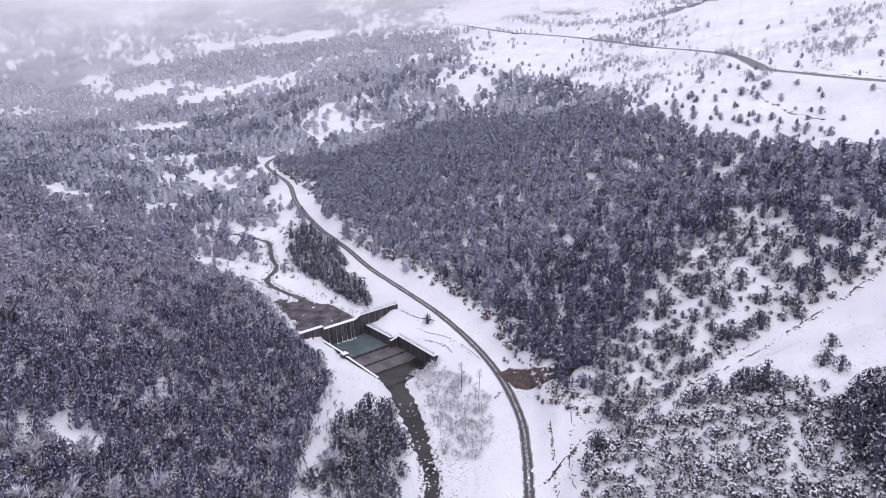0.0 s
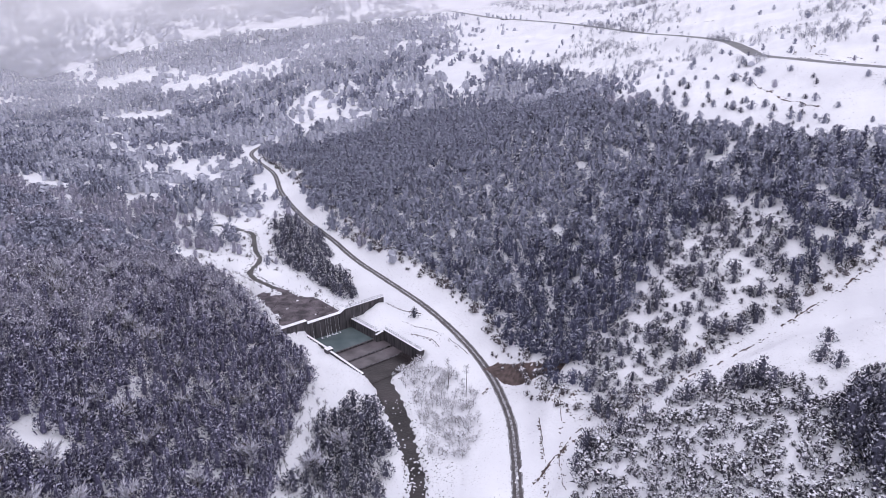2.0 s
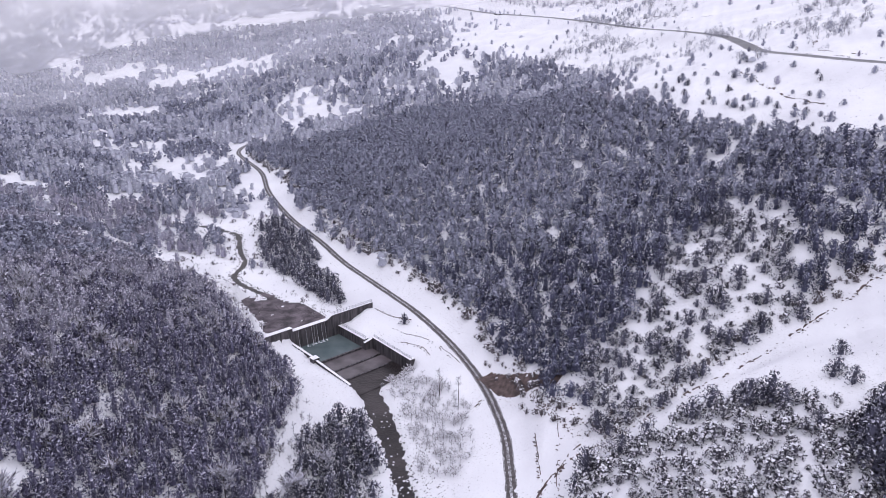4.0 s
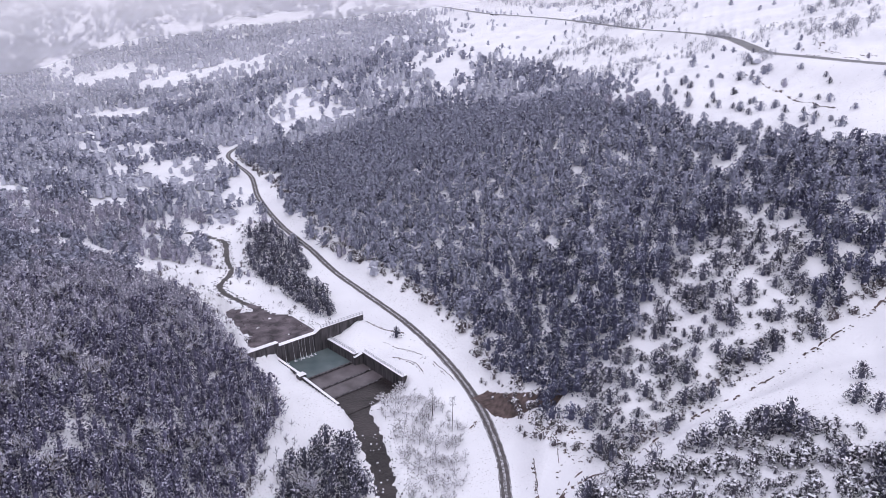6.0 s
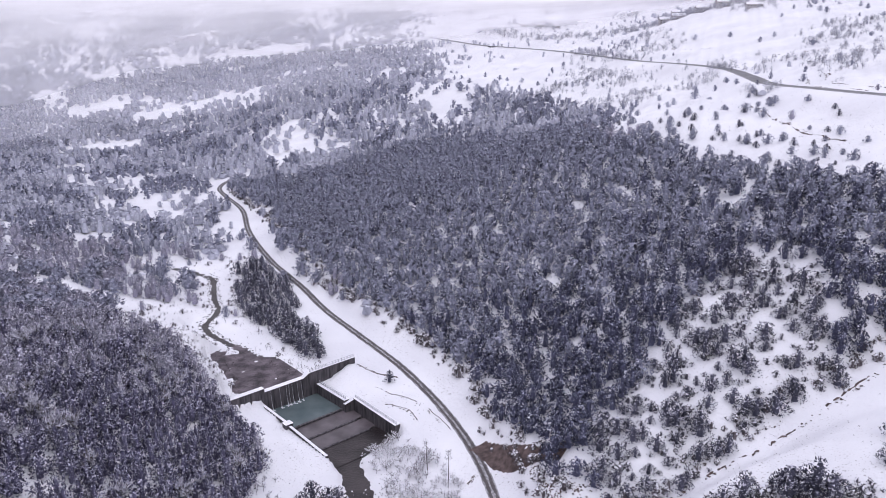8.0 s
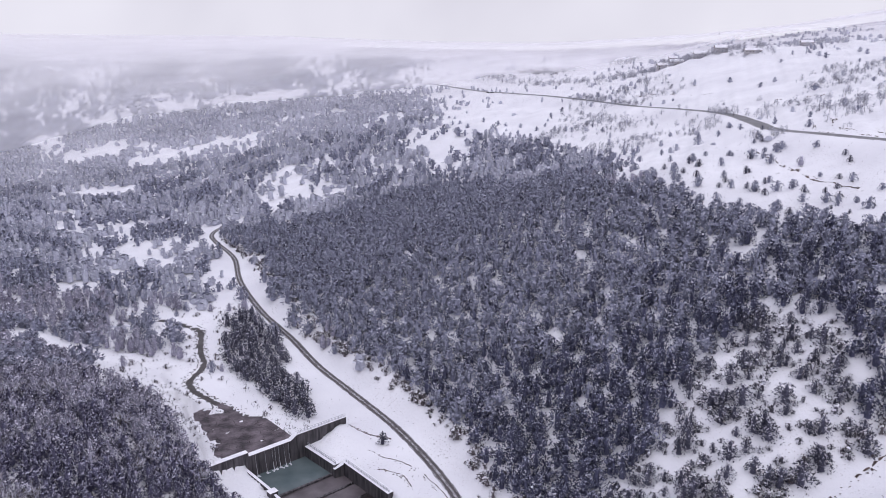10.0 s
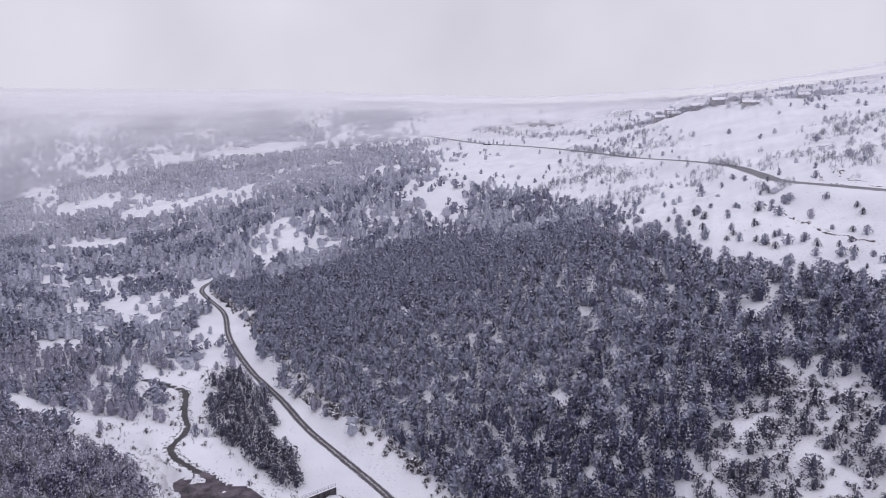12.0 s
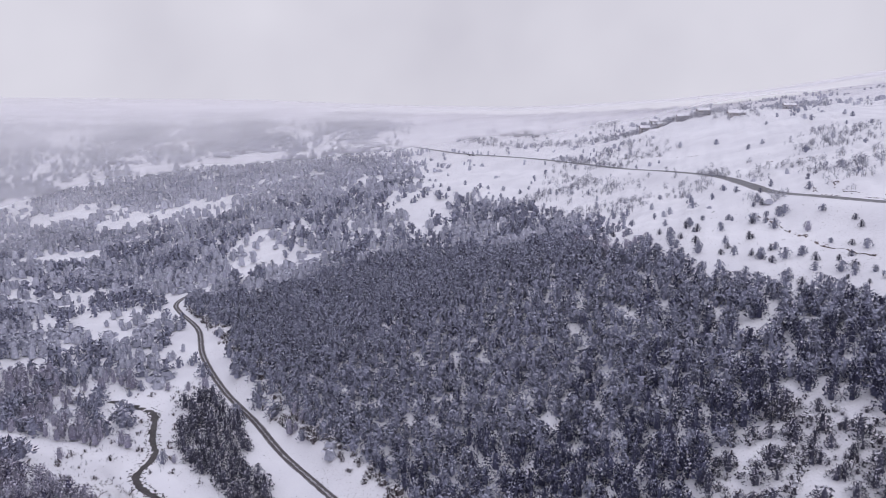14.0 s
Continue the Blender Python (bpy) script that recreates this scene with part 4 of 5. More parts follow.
joined("far_bare_trees", far_bare[~there], BARE_FAR, [BARK, HAZY_HOAR_WOODS, FROST], "leafless trees covering the far slopes, pale with frost and imitated haze", "bare trees", 53)
joined("distant_pines", np.vstack(dim_pine), PINES_DIM, [HAZY_HOAR, HAZY_HOAR_WOODS, RIME], "snow-laden pines in the distance, paled to imitate haze", "pine trees", 55)
joined("distant_bare_trees", np.vstack(dim_bare), BARE_DIM, [HAZY_HOAR, HAZY_HOAR_WOODS, RIME], "leafless distant woods, pale with frost and imitated haze", "bare trees", 56)
joined("far_scrub", np.vstack(far_bush), BUSH_FAR, [BARK, HAZY_HOAR_WOODS, SNOW], "snow-covered scrub on the far slopes, paled to imitate haze", "scrub", 54)


# trees that stand apart
def single_tree(name, category, mats, shape, label):
    """One tree of height 1: trunk and crown."""
    v, f, m, q = shape
    thing = tagged(empty(name, (0, 0, 0)), label, category)
    for piece, which, look_of in (("trunk", m == 0, [BARK]), ("crown", m > 0, mats)):
        used = np.unique(f[which])
        obj(piece, v[used], np.searchsorted(used, f[which]), look_of, thing, idx=np.maximum(m[which] - 1, 0), smooth=True, normals=q[used])
    return thing


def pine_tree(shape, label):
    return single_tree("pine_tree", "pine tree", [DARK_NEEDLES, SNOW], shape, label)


def bare_tree(shape, label):
    return single_tree("bare_tree", "bare tree", [TWIGS, FROST], shape, label)


rngs = np.random.default_rng(77)
NEAR_PINES = [crown_shape(rngs, 420, rngs.uniform(0.38, 0.54), 0.03, rngs.uniform(0.38, 0.60), 0.066, 13, 0.85, 0.55, 0.3) for i in range(7)]


def pole_shape(rng):
    """A tall thin stem with a small crown of twigs at its top."""
    c = Shape()
    bend = rng.normal(0, 0.03, 2)
    c.stem((0, 0, -0.03), (bend[0], bend[1], 0.55), 0.011, 0.008, 0, 5)
    c.stem((bend[0], bend[1], 0.55), (bend[0] * 0.5, bend[1] * 0.5, 0.97), 0.008, 0.003, 0, 4)
    for i in range(15):
        h, a = rng.uniform(0.5, 0.95), i * 2.4
        p = np.array([bend[0] * 0.7, bend[1] * 0.7, h])
        e = p + (np.cos(a) * 0.09, np.sin(a) * 0.09, rng.uniform(0.03, 0.1))
        c.stem(p, e, 0.003, 0.0015, 0, 3)
        for k in range(7):
            b = p + (e - p) * rng.uniform(0.3, 1)
            c.add(blade(b, b + rng.normal(0, 0.035, 3) + (0, 0, 0.03), 0.006, rng.normal(0, 1, 3)), ONE, 2 if rng.random() < 0.4 else 1)
    return c.done()


NEAR_BARE = [pole_shape(rngs) for i in range(2)]
FROSTED = [bare_shape(rngs, 12, 420, 0.85, 0.42, 0.9) for i in range(4)]


def stand(makers, shapes, places, low, high, label, group, seed, wide=(0.9, 1.25)):
    """Separate trees at the given places, sharing a few meshes."""
    rng = np.random.default_rng(seed)
    protos = [makers(sh, label) for sh in shapes]
    first = {}
    for x, y in places:
        i = int(rng.integers(len(protos)))
        h, w = rng.uniform(low, high), rng.uniform(*wide)
        m = pose(x, y, ground_at(x, y), 0, 0, rng.uniform(0, 360)) @ Matrix.Diagonal((h * w, h * w, h, 1))
        if i in first:
            tagged(copy_thing(protos[i], m), group=group)
        else:
            first[i] = m
    for i, p in enumerate(protos):
        if i in first:
            p.matrix_basis = first[i]
            tagged(p, group=group)
        else:
            for o in (*p.children, p):
                bpy.data.objects.remove(o)


def pick(poly, gap, seed, keep=1.0):
    lo, hi = np.min(poly, 0), np.max(poly, 0)
    x, y = sown(lo, hi, gap, seed)
    ok = inside(x, y, poly) & clear_of(x, y) & (np.random.default_rng(seed + 1).random(len(x)) < keep)
    return list(zip(x[ok].tolist(), y[ok].tolist()))


stand(pine_tree, NEAR_PINES, pick(OPEN, 5.2, 81, 0.85), 2.6, 6.8, "dark pine standing in snow on the open slope", "pines on the open slope", 82, (0.9, 1.4))
stand(pine_tree, NEAR_PINES, pick(CLUMP, 4.6, 83), 4.5, 8.0, "dark pine in the clump beside the stream", "pines beside the stream", 84)
stand(pine_tree, NEAR_PINES, pick(UPPER, 5.6, 85), 5.0, 8.5, "dark pine between the stream and the track", "pines along the track", 86)
stand(pine_tree, NEAR_PINES, [(-42, 341.5), (-37.5, 343), (-45, 347), (-40, 349), (-36.5, 339), (-47, 352)], 5.5, 7.5, "rounded dark pine at the edge of the silted backwater", "pines along the track", 96)
stand(pine_tree, NEAR_PINES, [(-7, 317)], 5.0, 5.1, "small snowy pine standing alone beside the track", "", 87)
stand(bare_tree, NEAR_BARE, [(7, 258), (13, 250)], 12.5, 13.5, "tall thin leafless tree on the river bank", "bare trees on the bank", 88)
stand(pine_tree, NEAR_PINES, [(79, 201), (86, 198), (90, 195), (93, 191), (96, 178), (112, 181), (47, 201), (42, 194), (55, 199), (62, 200), (74, 200)], 4.5, 7.0, "bushy dark pine on the edge of the knoll", "pines on the knoll", 89, (1.0, 1.4))
stand(pine_tree, NEAR_PINES, [(91, 194), (86.5, 196), (46, 199)], 7.5, 9.0, "large rounded dark pine on the rim of the knoll", "pines on the knoll", 95, (0.95, 1.1))
stand(pine_tree, NEAR_PINES, pick([(100, 140), (97, 158), (99, 172), (110, 176), (128, 180), (128, 130), (104, 125)], 4.4, 90), 7.5, 11.0, "tall dark pine in the thicket behind the knoll", "pines on the knoll", 91)
stand(pine_tree, NEAR_PINES, [(107.5, 196), (110, 198.5), (109.5, 190), (116, 208)], 4.2, 6.0, "wind-blown pine alone on the snowy slope", "pines above the gully", 92, (1.0, 1.4))
stand(pine_tree, NEAR_PINES, [(px + 7 * math.sin(px * 5.1 + py), py + 6 * math.sin(py * 3.7)) for px, py in [(188, 395), (181, 379), (158, 422), (137, 433), (141, 443), (149, 405), (151, 392), (159, 395), (161, 409), (153, 386), (158, 374), (163, 375), (163, 365), (158, 361), (166, 353), (173, 355),
                              (169, 344), (109, 488), (109, 461), (116, 457), (117, 440), (126, 436), (126, 427), (137, 409), (183, 464), (179, 444), (176, 372), (146, 398), (156, 390), (171, 366), (133, 424), (121, 446)]], 1.7, 3.9, "small pine standing in the snowy pasture", "pines in the pasture", 93, (0.9, 1.3))


def along(points, gap, wide, seed):
    """Places scattered along a line."""
    rng = np.random.default_rng(seed)
    line = smooth_line([(*p, 0) for p in points], gap)
    return [(a + rng.normal(0, wide), b + rng.normal(0, wide)) for a, b, c in line.tolist()]


# hedges and copses on the high pasture
rows = along([(79, 676), (94, 690), (111, 710), (133, 729), (154, 740), (177, 753)], 2.4, 5, 94) + along([(158, 612), (167, 618), (176, 618)], 2.5, 4, 95) + along([(183, 460), (179, 446), (187, 440)], 3, 3, 96)
rows += along([(121, 1348), (160, 1220), (200, 1150), (223, 1165), (268, 1065), (303, 996)], 4, 12, 97) + along([(300, 640), (312, 626), (330, 660), (354, 700), (391, 712)], 2.0, 14, 98)
rows += along([(230, 560), (250, 590), (270, 560), (300, 565)], 4, 10, 99) + along([(310, 1010), (330, 1000), (350, 960), (372, 905)], 4, 10, 100)
for hx, hy in ((198, 1336), (222, 1318), (330, 968), (346, 950), (348, 868), (310, 990), (423, 909), (386, 1238), (346, 1364)):
    rows += along([(hx - 16, hy - 14), (hx, hy - 11), (hx + 18, hy - 10)], 5, 5, hx) + along([(hx - 14, hy + 8), (hx + 18, hy + 12)], 5, 5, hy)
rows += along([(230, 1130), (300, 1105), (370, 1050), (420, 980), (470, 900), (520, 860)], 9, 26, 126) + along([(120, 700), (180, 690), (150, 760), (240, 800), (170, 840), (260, 900)], 2.5, 16, 123) + along([(90, 560), (130, 600), (110, 640), (190, 580), (230, 640)], 2.6, 13, 124) + along([(240, 470), (262, 520), (290, 500)], 2, 10, 125)
rows = np.repeat(np.array(rows), 3, 0)
rows = rows + np.random.default_rng(102).normal(0, 2.2, rows.shape)
joined("pasture_hedges", np.column_stack([rows, np.random.default_rng(103).uniform(1.6, 5.4, len(rows)) * (1 + 0.6 * step(800, 950, rows[:, 1])), np.full(len(rows), 1.2)]), [crown_shape(rngs, 46, rngs.uniform(0.3, 0.42), 0.1, 0.35, 0.13, 5, 0.45, 0.85, 0.0) for i in range(6)], [TWIGS, HAZY_HOAR_WOODS, FROST], "frosted leafless hedges and copses on the high pasture", "hedge", 103)

# frosted willow scrub by the stream, and at the plantation's edge
x, y = sown((-14, 215), (18, 292), 1.45, 104)
bank_zone = [(-20, 285), (-10, 287), (-2, 280), (8, 268), (17, 250), (17, 226), (10, 212), (0, 220), (-4, 244), (-9, 262), (-15, 274)]
s1, r1 = dam_sr(x, y)
ok = inside(x, y, bank_zone) & (near_line(x, y, RIVER_DOWN)[0] > 4.5) & ~((s1 < 41) & (r1 < 47)) & (np.random.default_rng(105).random(len(x)) < 0.45 + 0.5 * rough(x, y, 11, 0.8) + 0.3 * rough(x, y, 4.5, 2.0))
joined("willow_scrub", spots_of(x[ok], y[ok], 1.4, 3.8, 106, (0.8, 1.7)), [bare_shape(rngs, 7, 150, 0.72, 0.5, 1.1) for i in range(5)], [TWIGS, BROWN_SCRUB, SNOW], "frosted leafless willow scrub on the stony bank", "scrub", 107)
edge = along([(-62, 286), (-50, 271), (-44, 258), (-42, 238), (-44, 216), (-42, 196), (-38, 182)], 1.6, 2.2, 108) + along([(-120, 345), (-98, 334), (-80, 318), (-66, 300)], 2, 2.5, 109)
edge += along([(-34, 236), (-38, 214), (-32, 196), (-24, 188)], 1.5, 4, 110) + along([(62, 201), (50, 203), (70, 203)], 1.6, 2, 111)
edge = np.array(edge)
edge = edge[clear_of(edge[:, 0], edge[:, 1])]
joined("wood_edge_scrub", np.column_stack([edge, np.random.default_rng(112).uniform(2.0, 5.0, len(edge)), np.full(len(edge), 1.1)]), BARE_MID, BARE_MATS, "leafless frosted shrubs along the edge of the woods", "scrub", 113)


stand(bare_tree, FROSTED, [(-79, 136), (-84, 128), (-66, 150), (-58, 172), (-50, 190), (-126, 254), (-97, 236), (-116, 272), (-34, 200), (-28, 214), (-58, 228), (-90, 150), (-88, 141), (-72, 142), (-82, 152), (-96, 147), (-76, 130)], 8.0, 11.5, "broad leafless tree thickly frosted with snow", "frosted trees", 114, (0.9, 1.2))

# brown brush on the flats beside the upper stream and round the backwater
x, y = sown((-150, 300), (-40, 460), 2.4, 141)
d1 = near_line(x, y, RIVER_UP)[0]
ok = clear_of(x, y) & (d1 < 26) & ~inside(x, y, UPPER) & (rough(x, y, 15, 0.9) + 0.6 * rough(x, y, 5, 1.9) > 0.25 - 0.3 * step(16, 26, d1))
joined("stream_brush", spots_of(x[ok], y[ok], 0.5, 2.3, 142, (0.7, 1.4)), BARE_MID + BUSH_MID[:3], [BARK, BROWN_SCRUB, FROST], "brown leafless brush on the snowy flats beside the stream", "scrub", 143)

# dead grass and weeds sticking out of the snow
rngg = np.random.default_rng(115)
gx0, gy0 = sown((-190, 150), (205, 470), 2.1, 116, 0.5)
ok = (np.abs(gx0 - 5) < 0.6 * gy0 + 8) & clear_of(gx0, gy0) & ~inside(gx0, gy0, MAIN) & ~inside(gx0, gy0, LEFT) & (rough(gx0, gy0, 19, 0.6) + 0.6 * rough(gx0, gy0, 7, 2.6) > 0.35) & (rngg.random(len(gx0)) < 0.6)
silt_x, silt_y = sown((-105, 312), (-30, 356), 1.5, 119, 0.5)
near = (near_line(silt_x, silt_y, SILT)[0] < 11) & (rough(silt_x, silt_y, 9, 0.3) > -0.1) & ~((dam_sr(silt_x, silt_y)[1] > -2.5))
weed = [crown_shape(rngg, 8, 0.5, 0.0, 0.4, 0.3, 3, 0.5, 0.9, 0.0) for i in range(4)]
joined("dead_weeds", np.vstack([spots_of(gx0[ok], gy0[ok], 0.2, 0.75, 117, (0.6, 1.4)), spots_of(silt_x[near], silt_y[near], 0.9, 1.5, 121, (0.6, 1.2))]), weed, [BARK, TWIGS, SNOW], "dead weeds and grass sticking out of the snow", "dead grass", 118)


# ---- stones, banks and ditches ----
def rock_shape(rng, flat=0.6):
    bm = bmesh.new()
    bmesh.ops.create_icosphere(bm, subdivisions=1, radius=1)
    for v in bm.verts:
        v.co = v.co * rng.uniform(0.75, 1.15)
        v.co.z = v.co.z * flat
    out = np.array([v.co[:] for v in bm.verts]), np.array([[v.index for v in f.verts] for f in bm.faces])
    bm.free()
    return out


def boulder(shape):
    v, f = shape
    thing = empty("boulder", (0, 0, 0))
    tagged(thing, "dark wet boulder with a cap of snow in the stream", "boulder", "boulders in the stream")
    obj("rock", v, f, STONE, thing)
    top = v.copy()
    top[:, 2] = np.where(v[:, 2] > 0, v[:, 2] + 0.12, 0.16)
    obj("snow_cap", top * (0.93, 0.93, 1), f, SNOW, thing, smooth=True)
    return thing


rngb = np.random.default_rng(120)
places = []
for i in range(70):
    k = int(rngb.integers(20, len(RIVER_DOWN) - 40)) if i % 3 else int(rngb.integers(42, 58))
    p = RIVER_DOWN[k]
    places.append((p[0] + rngb.choice([-1, 1]) * rngb.uniform(0.3, 2.6), p[1] + rngb.normal(0, 1), p[2]))
proto = [boulder(rock_shape(rngb)) for i in range(4)]
for i, (bx, by, bz) in enumerate(places):
    r = rngb.uniform(0.2, 0.62)
    m = pose(bx, by, bz - 0.1, 0, 0, rngb.uniform(0, 360)) @ Matrix.Diagonal((r, r * rngb.uniform(0.7, 1.2), r, 1))
    if i >= 66:
        proto[i - 66].matrix_basis = m
    else:
        copy_thing(proto[i % 4], m)


def shards(name, spots, low, high, material, label, category, seed, flat=0.5):
    """Many small stones or clods, half buried."""
    rng = np.random.default_rng(seed)
    spots = np.array(spots)
    forms = [rock_shape(rng, flat) for i in range(4)]
    z = ground(spots[:, 0], spots[:, 1])
    vs, fs, n = [], [], 0
    for (x, y), zz in zip(spots, z):
        v, f = forms[int(rng.integers(4))]
        r, a = rng.uniform(low, high), rng.uniform(0, 6.28)
        q = v * (r * rng.uniform(0.8, 2.2), r, r)
        c, s = math.cos(a), math.sin(a)
        vs.append(np.stack([q[:, 0] * c - q[:, 1] * s + x, q[:, 0] * s + q[:, 1] * c + y, q[:, 2] + zz], 1))
        fs.append(f + n)
        n += len(v)
    return tagged(obj(name, np.vstack(vs), np.vstack(fs), material), label, category, kind="stuff")


rngp = np.random.default_rng(130)
pebbles = [(a, b) for a, b in zip(rngp.uniform(-8, 12, 900), rngp.uniform(192, 262, 900)) if abs(near_line(np.array([a]), np.array([b]), RIVER_DOWN)[0][0] - 7) < 4.5]
shards("bank_pebbles", pebbles, 0.06, 0.24, STONE, "small dark stones showing through the snow", "pebbles", 131)
shore = []
for line, off, a, b in ((RIVER_DOWN, 3.0, 16, len(RIVER_DOWN) - 25), (RIVER_UP, 2.2, 15, len(RIVER_UP) - 14)):
    for k in range(a, b):
        for side in (-1, 1):
            for again in range(2):
                t = line[k + 1] - line[k]
                d = math.hypot(t[0], t[1])
                o = side * (off + rngp.normal(0, 0.45))
                shore.append((line[k][0] + t[1] / d * o + rngp.normal(0, 0.4), line[k][1] - t[0] / d * o + rngp.normal(0, 0.4)))
shore += [dam_xy(a, b) for a, b in zip(rngp.uniform(30, 37, 60), rngp.uniform(38, 50, 60))]
shards("shore_stones", shore, 0.12, 0.42, STONE, "dark wet stones along the water's edge", "stones", 132)
cracks = []
for pts, gap, wide, keep in (([(30, 198), (45, 214), (57, 216), (77, 223), (96, 228), (117, 236), (135, 244), (157, 254)], 0.35, 0.35, 0.55), ([(52, 222), (70, 226), (88, 232), (104, 236)], 0.6, 1.0, 0.5),
                            ([(33, 186), (34, 200), (35, 214), (36, 228)], 0.3, 0.2, 0.6), ([(39, 196), (40, 206), (42, 220), (43, 232)], 0.4, 0.5, 0.5),
                            ([(169, 437), (170, 403), (172, 380), (178, 358)], 0.5, 0.3, 0.75), ([(-4, 320), (-16, 326), (-20, 327)], 0.4, 0.35, 0.7), ([(12, 286), (6, 296), (-2, 305), (-12, 314)], 0.5, 0.3, 0.4),
                            ([(-8, 302), (0, 296), (4, 288)], 0.4, 0.3, 0.5), ([(19, 250), (20, 252), (21, 255)], 0.2, 0.3, 0.9), ([(38, 242), (44, 238), (50, 230), (55, 224)], 0.25, 1.0, 0.8),
                            ([(37, 247), (39, 240), (41, 233), (44, 227), (49, 222)], 0.13, 0.8, 0.75), ([(42, 246), (44, 240), (46, 233), (50, 226)], 0.2, 0.7, 0.6)):
    line = along(pts, gap, wide, int(gap * 100 + pts[0][0]))
    gate = 0.5 + 0.5 * np.sin(np.arange(len(line)) * gap * 0.9) + rngp.normal(0, 0.35, len(line))
    cracks += [p for p, g in zip(line, gate) if g > 1 - keep]
shards("ditch_clods", cracks, 0.12, 0.34, SOIL, "dark clods and dead grass along the ditches", "clods", 133)
for k, (pts, half) in enumerate((([(30, 198), (45, 214), (57, 216), (77, 223), (96, 228), (117, 236), (135, 244), (157, 254)], 0.22), ([(36, 205), (48, 218), (60, 221), (72, 226)], 0.18),
                              ([(33, 182), (34, 200), (35, 214), (36, 228)], 0.10), ([(38, 186), (40, 206), (42, 220), (43, 232)], 0.09), ([(169, 437), (170, 403), (172, 380), (178, 358)], 0.3),
                              ([(-4, 320), (-12, 324), (-20, 327)], 0.22), ([(15, 282), (6, 296), (-2, 305), (-12, 314)], 0.15), ([(-6, 301), (0, 296), (4, 288)], 0.16))):
    line = smooth_line([(*p, 0) for p in pts], 0.9)
    shake = np.cumsum(rngp.normal(0, 0.16, (len(line), 2)), 0)
    line[:, :2] += shake - np.linspace(0, 1, len(line))[:, None] * shake[-1]
    at = 0
    while at < len(line) - 4:
        run = int(rngp.integers(5, 22))
        piece = line[at : at + run]
        at += run + int(rngp.integers(1, 7))
        if len(piece) > 3:
            tagged(ribbon("ditch", piece, [-1.4 * half, -0.7 * half, 0, 0.7 * half, 1.4 * half], [-0.04, 0.05, 0.07, 0.05, -0.04], [SOIL], [0] * 4, half * 0.5, at, True), "dark crack of bare earth cut through the snow", "ditch", kind="structure")
scarps = []
for pts in ([(215, 470), (206, 445), (213, 418), (222, 396)], [(222, 466), (214, 440), (222, 410)], [(222, 835), (234, 795), (248, 755), (261, 723)], [(262, 620), (275, 600), (300, 590)]):
    line = along(pts, 0.9, 0.6, int(pts[0][0]))
    gate = np.sin(np.arange(len(line)) * 0.23) + rngp.normal(0, 0.3, len(line))
    scarps += [p for p, g in zip(line, gate) if g > -0.25]
shards("pasture_scarps", scarps, 0.22, 0.55, SOIL, "low dark earth scarps across the snowy pasture", "scarp", 134)
tagged(ribbon("trim_1", smooth_line([(23, 271, 0), (27, 265, 0), (32, 258, 0), (37, 253, 0), (43, 250, 0), (47, 247, 0)]), [-4.6, -3.2, -1.2, 1.0, 3.0, 4.2], [-0.25, 0.12, 0.25, 0.22, 0.12, -0.25], [SOIL], [0] * 5, 0.35, 9, True),
       "bare brown earth bank at the foot of the wood", "earth bank", kind="structure")
tagged(ribbon("road_3", smooth_line([(-250, 880, 0), (-238, 852, 0), (-222, 812, 0), (-210, 775, 0), (-195, 745, 0), (-188, 725, 0)], 3), [-2.2, -1.2, -0.4, 0.4, 1.2, 2.2], [0.05, 0.2, 0.22, 0.22, 0.2, 0.05], [SLUSH, SNOW], [1, 0, 1, 0, 1], 0.15, 12, True),
       "snowed-over farm track on the far slope", "dirt road", kind="structure")


# ---- farmhouses on the high ground ----
def box(bm, x0, x1, y0, y1, z0, z1):
    vs = [bm.verts.new(p) for p in ((x0, y0, z0), (x1, y0, z0), (x1, y1, z0), (x0, y1, z0), (x0, y0, z1), (x1, y0, z1), (x1, y1, z1), (x0, y1, z1))]
    for q in ((0, 3, 2, 1), (4, 5, 6, 7), (0, 1, 5, 4), (1, 2, 6, 5), (2, 3, 7, 6), (3, 0, 4, 7)):
        bm.faces.new([vs[i] for i in q])
    return bm


